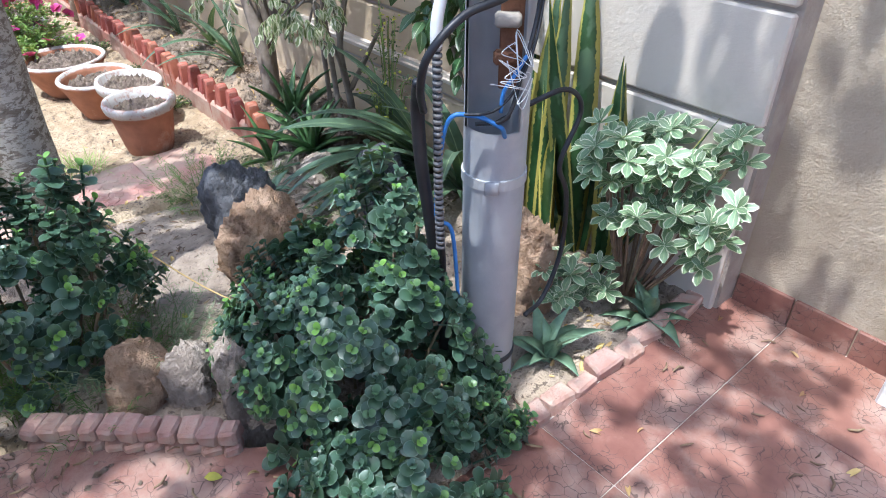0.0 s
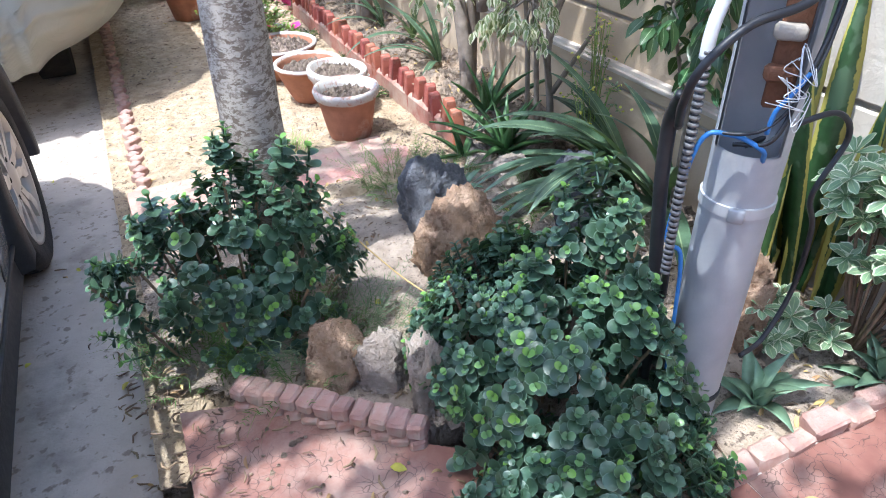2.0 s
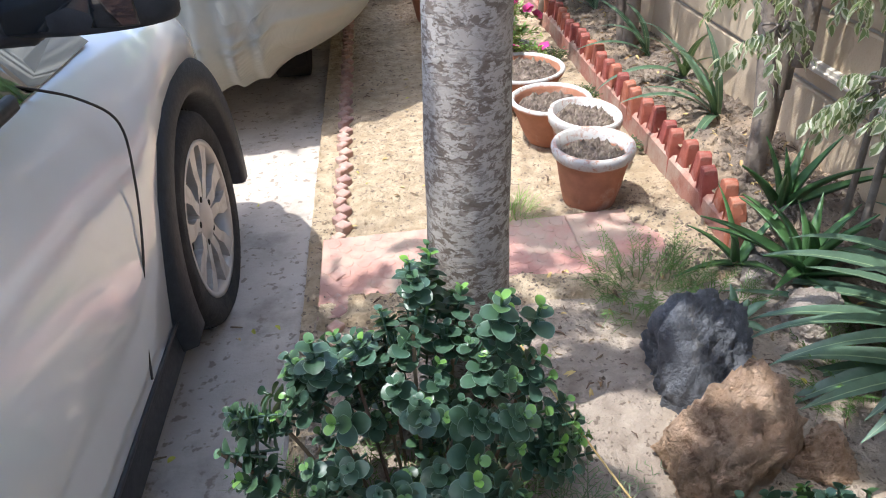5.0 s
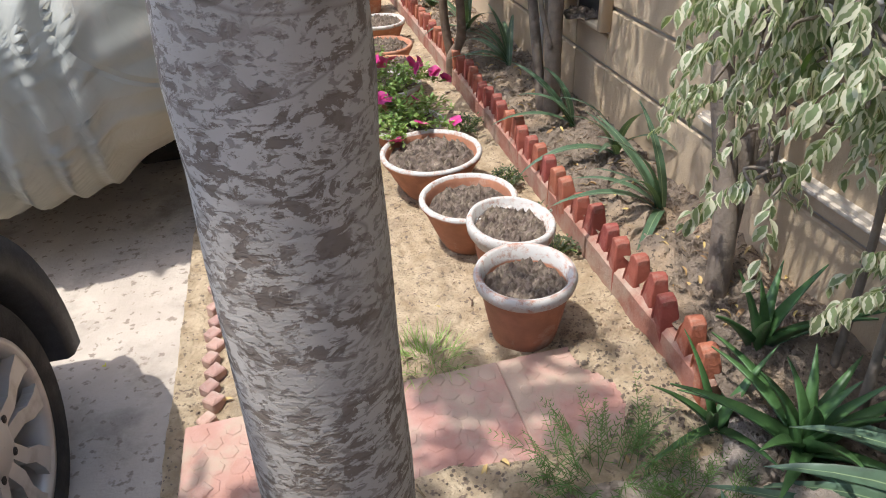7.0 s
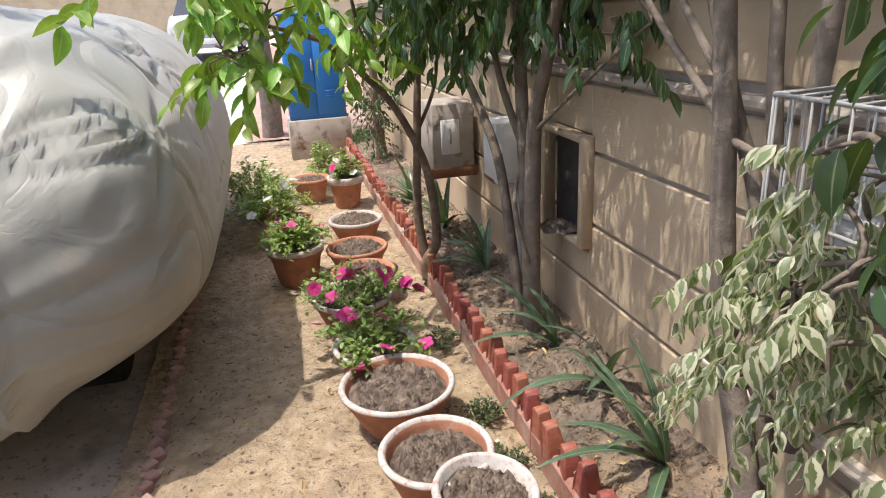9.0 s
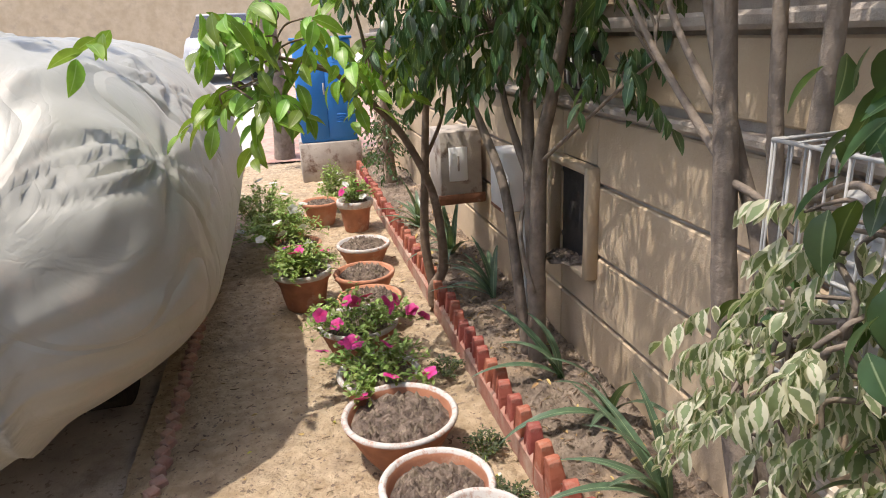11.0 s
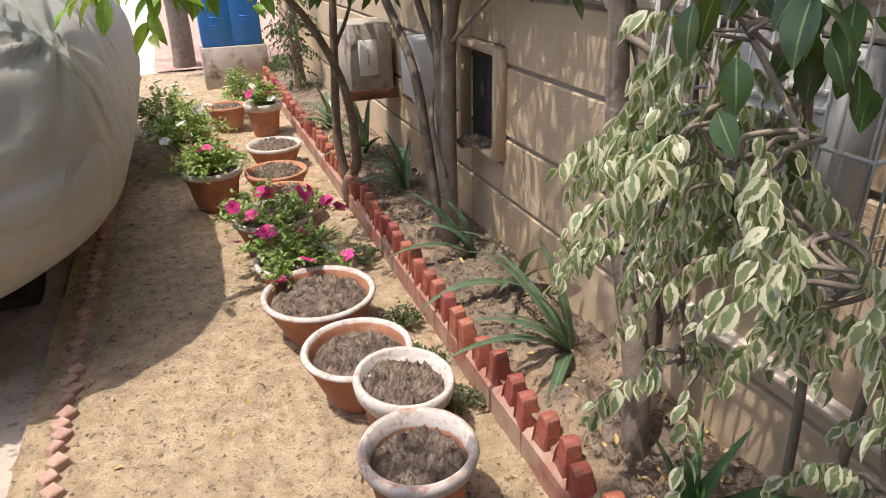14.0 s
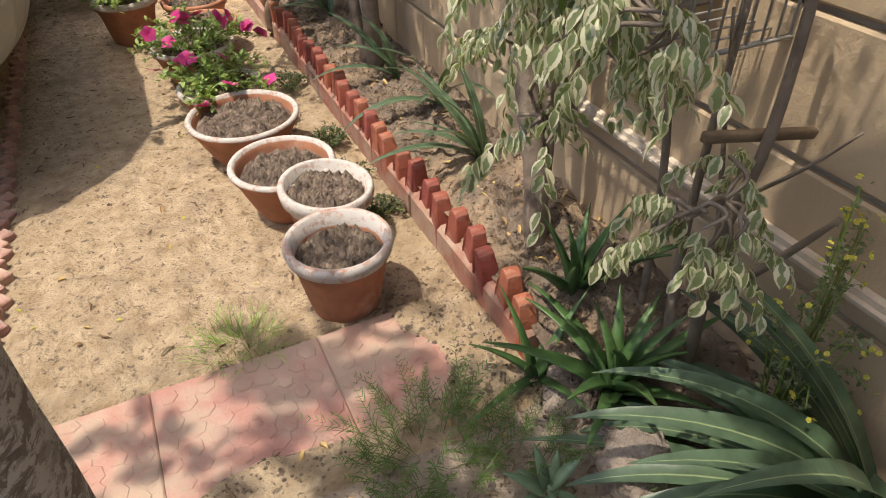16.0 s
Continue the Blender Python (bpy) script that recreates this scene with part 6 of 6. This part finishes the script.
# ---- fixtures on the wall and the street cabinet ----
def cabinet():
    base = tagged(part("plinth", box(0.66, 0.5, 0.42, 0.012, (0, 0, 0)), GREY_PANEL, m=pose(2.31, 11.15, 0)), "grey cement plinth with flaking render", "plinth")
    cab = thing("street_cabinet", "bright blue steel street cabinet on a cement plinth", "cabinet", pose(2.31, 11.15, 0.42))
    part("body", box(0.60, 0.42, 1.05, 0.01), BLUE_PAINT, cab)
    for s in (-1, 1):
        door = part("door", box(0.285, 0.015, 0.97, 0.005), BLUE_PAINT, cab, m=pose(s * 0.146, -0.213, 0.04))
        for k in range(4):
            part("louvre", box(0.10, 0.014, 0.014, 0.005), BLUE_PAINT, door, m=pose(0, -0.008, 0.16 + 0.026 * k))
            part("louvre", box(0.10, 0.014, 0.014, 0.005), BLUE_PAINT, door, m=pose(0, -0.008, 0.78 + 0.026 * k))
    part("handle", box(0.02, 0.025, 0.12, 0.005), STEEL, cab, m=pose(-0.02, -0.225, 0.5))
    part("cap", box(0.64, 0.46, 0.03, 0.008), BLUE_PAINT, cab, m=pose(0, 0, 1.05))


cabinet()


def meter_niche():
    box_ob = thing("meter_niche", "open recessed meter box in a cement surround on the wall", "meter box", pose(2.972, 6.15, 0.54))
    for name, sy, sz, y, z in (("frame_side", 0.035, 0.45, -0.17, 0), ("frame_side", 0.03, 0.45, 0.19, 0), ("frame_top", 0.326, 0.03, 0.0115, 0.42), ("frame_sill", 0.326, 0.025, 0.0115, 0)):
        part(name, box(0.055, sy, sz, 0.006), PLASTER, box_ob, m=pose(0, y, z))
    part("back", box(0.012, 0.326, 0.394, 0.002), DARK, box_ob, m=pose(0.034, 0.0115, 0.0255))
    part("rubble", clods(0.1, 0.0, 5, 40), POT_SOIL, box_ob, m=pose(0.0, 0.035, 0.03))


meter_niche()
white = thing("meter_box", "white painted metal meter box on the wall", "meter box", pose(2.925, 6.80, 0.64))
part("body", box(0.14, 0.2, 0.30, 0.008), WHITE_PAINT, white)
part("handle", tube(smooth_path([(-0.05, -0.10, 0.1), (-0.05, -0.125, 0.11), (-0.05, -0.125, 0.16), (-0.05, -0.10, 0.17)], 4), 0.005, 6), STEEL, white)
part("rust_edge", box(0.145, 0.17, 0.025, 0.004), RUST, white, m=pose(0.002, 0.02, -0.004))
panel = thing("rusty_cabinet", "flaking grey metal meter cabinet with a rusty edge", "meter cabinet", pose(2.84, 7.57, 0.52))
part("body", box(0.25, 0.3, 0.43, 0.006), GREY_PANEL, panel)
part("plate", box(0.11, 0.012, 0.2, 0.004), WHITE_PAINT, panel, "pale plate with a dark mark", m=pose(-0.02, -0.155, 0.14))
part("mark", box(0.012, 0.006, 0.09, 0.002), GREY_PANEL, panel, m=pose(-0.02, -0.163, 0.2))
part("lower_edge", box(0.285, 0.02, 0.06, 0.004), RUST, panel, m=pose(0, -0.148, 0))
pipe = wire("conduit_pipe", "grey pipe from meter box to soil", [(2.93, 6.62, 0.66), (2.94, 6.62, 0.45), (2.94, 6.62, 0.05)], 0.012, STEEL)


# White enamel with brown stains; its grey base has the shade put in.
SHADED_WHITE = surface("stained white enamel greyed for shade", (0.32, 0.32, 0.305), (0.42, 0.42, 0.40), 9.0, (0.30, 0.26, 0.21), 6.0, 0.52, 0.7, rough=0.6, bump=0.15)


def cage():
    """A white barred cage round an air-conditioner."""
    c = thing("window_cage", "white barred metal cage fixed to the wall", "cage", pose(2.865, 4.50, 0.86))
    for i in range(13):
        y = -0.252 + 0.042 * i
        part("bar", tube([(-0.135, y, 0), (-0.135, y, 0.43)], 0.0027, 6), SHADED_WHITE, c)
        part("bar", tube([(-0.135, y, 0.43), (0.135, y, 0.44)], 0.0027, 6), SHADED_WHITE, c)
        part("bar", tube([(-0.135, y, 0.0), (0.135, y, 0.0)], 0.0027, 6), SHADED_WHITE, c)
    for y in (-0.26, 0.26):
        for k in range(8):
            part("bar", tube([(-0.135 + 0.037 * k, y, 0), (-0.135 + 0.037 * k, y, 0.43)], 0.0027, 6), SHADED_WHITE, c)
    for z in (0.0, 0.215, 0.43):
        part("rail", tube([(-0.135, -0.26, z), (-0.135, 0.26, z)], 0.0045, 6), SHADED_WHITE, c)
        for y in (-0.26, 0.26):
            part("rail", tube([(-0.135, y, z), (0.135, y, z)], 0.0045, 6), SHADED_WHITE, c)
    unit = thing("air_conditioner", "white air-conditioner housing inside the cage", "air conditioner", pose(2.93, 4.58, 0.872))
    part("body", box(0.12, 0.32, 0.32, 0.015), SHADED_WHITE, unit)
    for k in range(7):
        part("slat", box(0.006, 0.26, 0.012, 0.002), SHADED_WHITE, unit, m=pose(-0.062, 0, 0.05 + 0.032 * k))


cage()
vent = thing("wall_grille", "small white lattice grille in the wall", "grille", pose(2.99, 6.12, 1.26))
part("frame", box(0.02, 0.32, 0.15, 0.004), DARK, vent)
for k in range(6):
    part("bar", tube([(-0.012, -0.14 + 0.05 * k, 0.01), (-0.012, -0.11 + 0.05 * k, 0.14)], 0.005, 5), WHITE_PAINT, vent)


# ---- litter ----
def ground_height(x, y):
    if x < 1.16:
        return DRIVE_Z
    if y < 2.56 or x * 0.66 + y * 0.75 < 3.36:
        return 0.08
    if x > 2.6 and y > 3.9:
        return bed_height(x, y)
    return mound(x, y) if y < 4.28 else path_height(x, y)


def litter(name, label, areas, shape, material, seed, z=0.008, sway=25, scale=(0.6, 1.3)):
    g, r0 = Geo(), random.Random(seed)
    for x0, x1, y0, y1, n in areas:
        for _ in range(n):
            x, y = r0.uniform(x0, x1), r0.uniform(y0, y1)
            zz = ground_height(x, y) + 0.006
            g.join(shape, aim((x, y, zz), r0.uniform(0, 360), r0.uniform(-sway, sway) * 0.3, r0.uniform(-sway, sway), r0.uniform(*scale)))
    return tagged(part(name, g, material), label, "litter", kind="stuff")


litter("fallen_leaves", "dry curled fallen leaves and pods on the ground", [(1.25, 3.0, 1.0, 2.5, 60), (1.3, 2.9, 2.6, 4.4, 90), (1.2, 2.5, 4.4, 9.0, 45), (-0.2, 1.1, 2.0, 5.0, 12), (1.05, 1.3, 2.4, 3.7, 16), (2.4, 2.98, 2.62, 3.1, 60), (2.65, 2.98, 4.5, 9.0, 200)], leaf(0.042, 0.011, pointed, 70, 0.5, 5), STRAW, 80)
litter("twig_litter", "broken twigs and brown crumbs on the soil", [(1.3, 3.0, 2.6, 4.5, 380), (2.64, 2.98, 4.4, 9.0, 420), (1.3, 2.55, 4.3, 9.0, 130), (0.55, 1.15, 2.0, 4.6, 14), (1.08, 1.32, 2.6, 3.8, 150), (1.3, 3.0, 1.0, 2.5, 120), (1.2, 2.3, 2.4, 3.3, 160)], tube([(0, 0, 0), (0.004, 0.014, 0.003), (-0.002, 0.032, 0)], [0.002, 0.003, 0.0015], 5), TWIG, 81)

litter("yellow_leaves", "small fallen yellow leaves on concrete and sand", [(0.7, 1.15, 3.4, 5.4, 8), (1.3, 2.5, 4.5, 6.2, 7), (1.25, 2.9, 2.0, 4.2, 12)], leaf(0.03, 0.016, pointed, 40, 0.25, 4), PETAL_YELLOW, 83)


def clod_field():
    g, r0 = Geo(), random.Random(82)
    for x0, x1, y0, y1, n in ((2.65, 3.0, 4.3, 9.5, 2200), (1.3, 3.0, 2.62, 4.45, 1100), (1.3, 2.6, 4.5, 9.0, 1300), (1.16, 1.25, 3.4, 5.2, 200), (2.27, 2.55, 4.25, 4.95, 900), (1.35, 2.3, 4.25, 4.4, 160)):
        for _ in range(n):
            x, y = r0.uniform(x0, x1), r0.uniform(y0, y1)
            s = r0.choice((0.004, 0.006, 0.008, 0.012, 0.026 if x > 2.6 else 0.006, 0.018 if x > 2.6 else 0.005))
            z = ground_height(x, y)
            pts = [(s * math.cos(k * 1.2566) * r0.uniform(0.6, 1.2), s * math.sin(k * 1.2566) * r0.uniform(0.6, 1.2), -s * 0.5) for k in range(5)] + [(r0.uniform(-0.4, 0.4) * s, r0.uniform(-0.4, 0.4) * s, s * r0.uniform(0.4, 0.8))]
            g.add(pts, [(k, (k + 1) % 5, 5) for k in range(5)], m=Matrix.Translation((x, y, z)) @ Matrix.Rotation(r0.uniform(0, 6), 4, "Z"))
    return tagged(part("soil_clods", g, BED_SOIL, smooth=False), "loose clods of dry earth", "soil", kind="stuff")


clod_field()
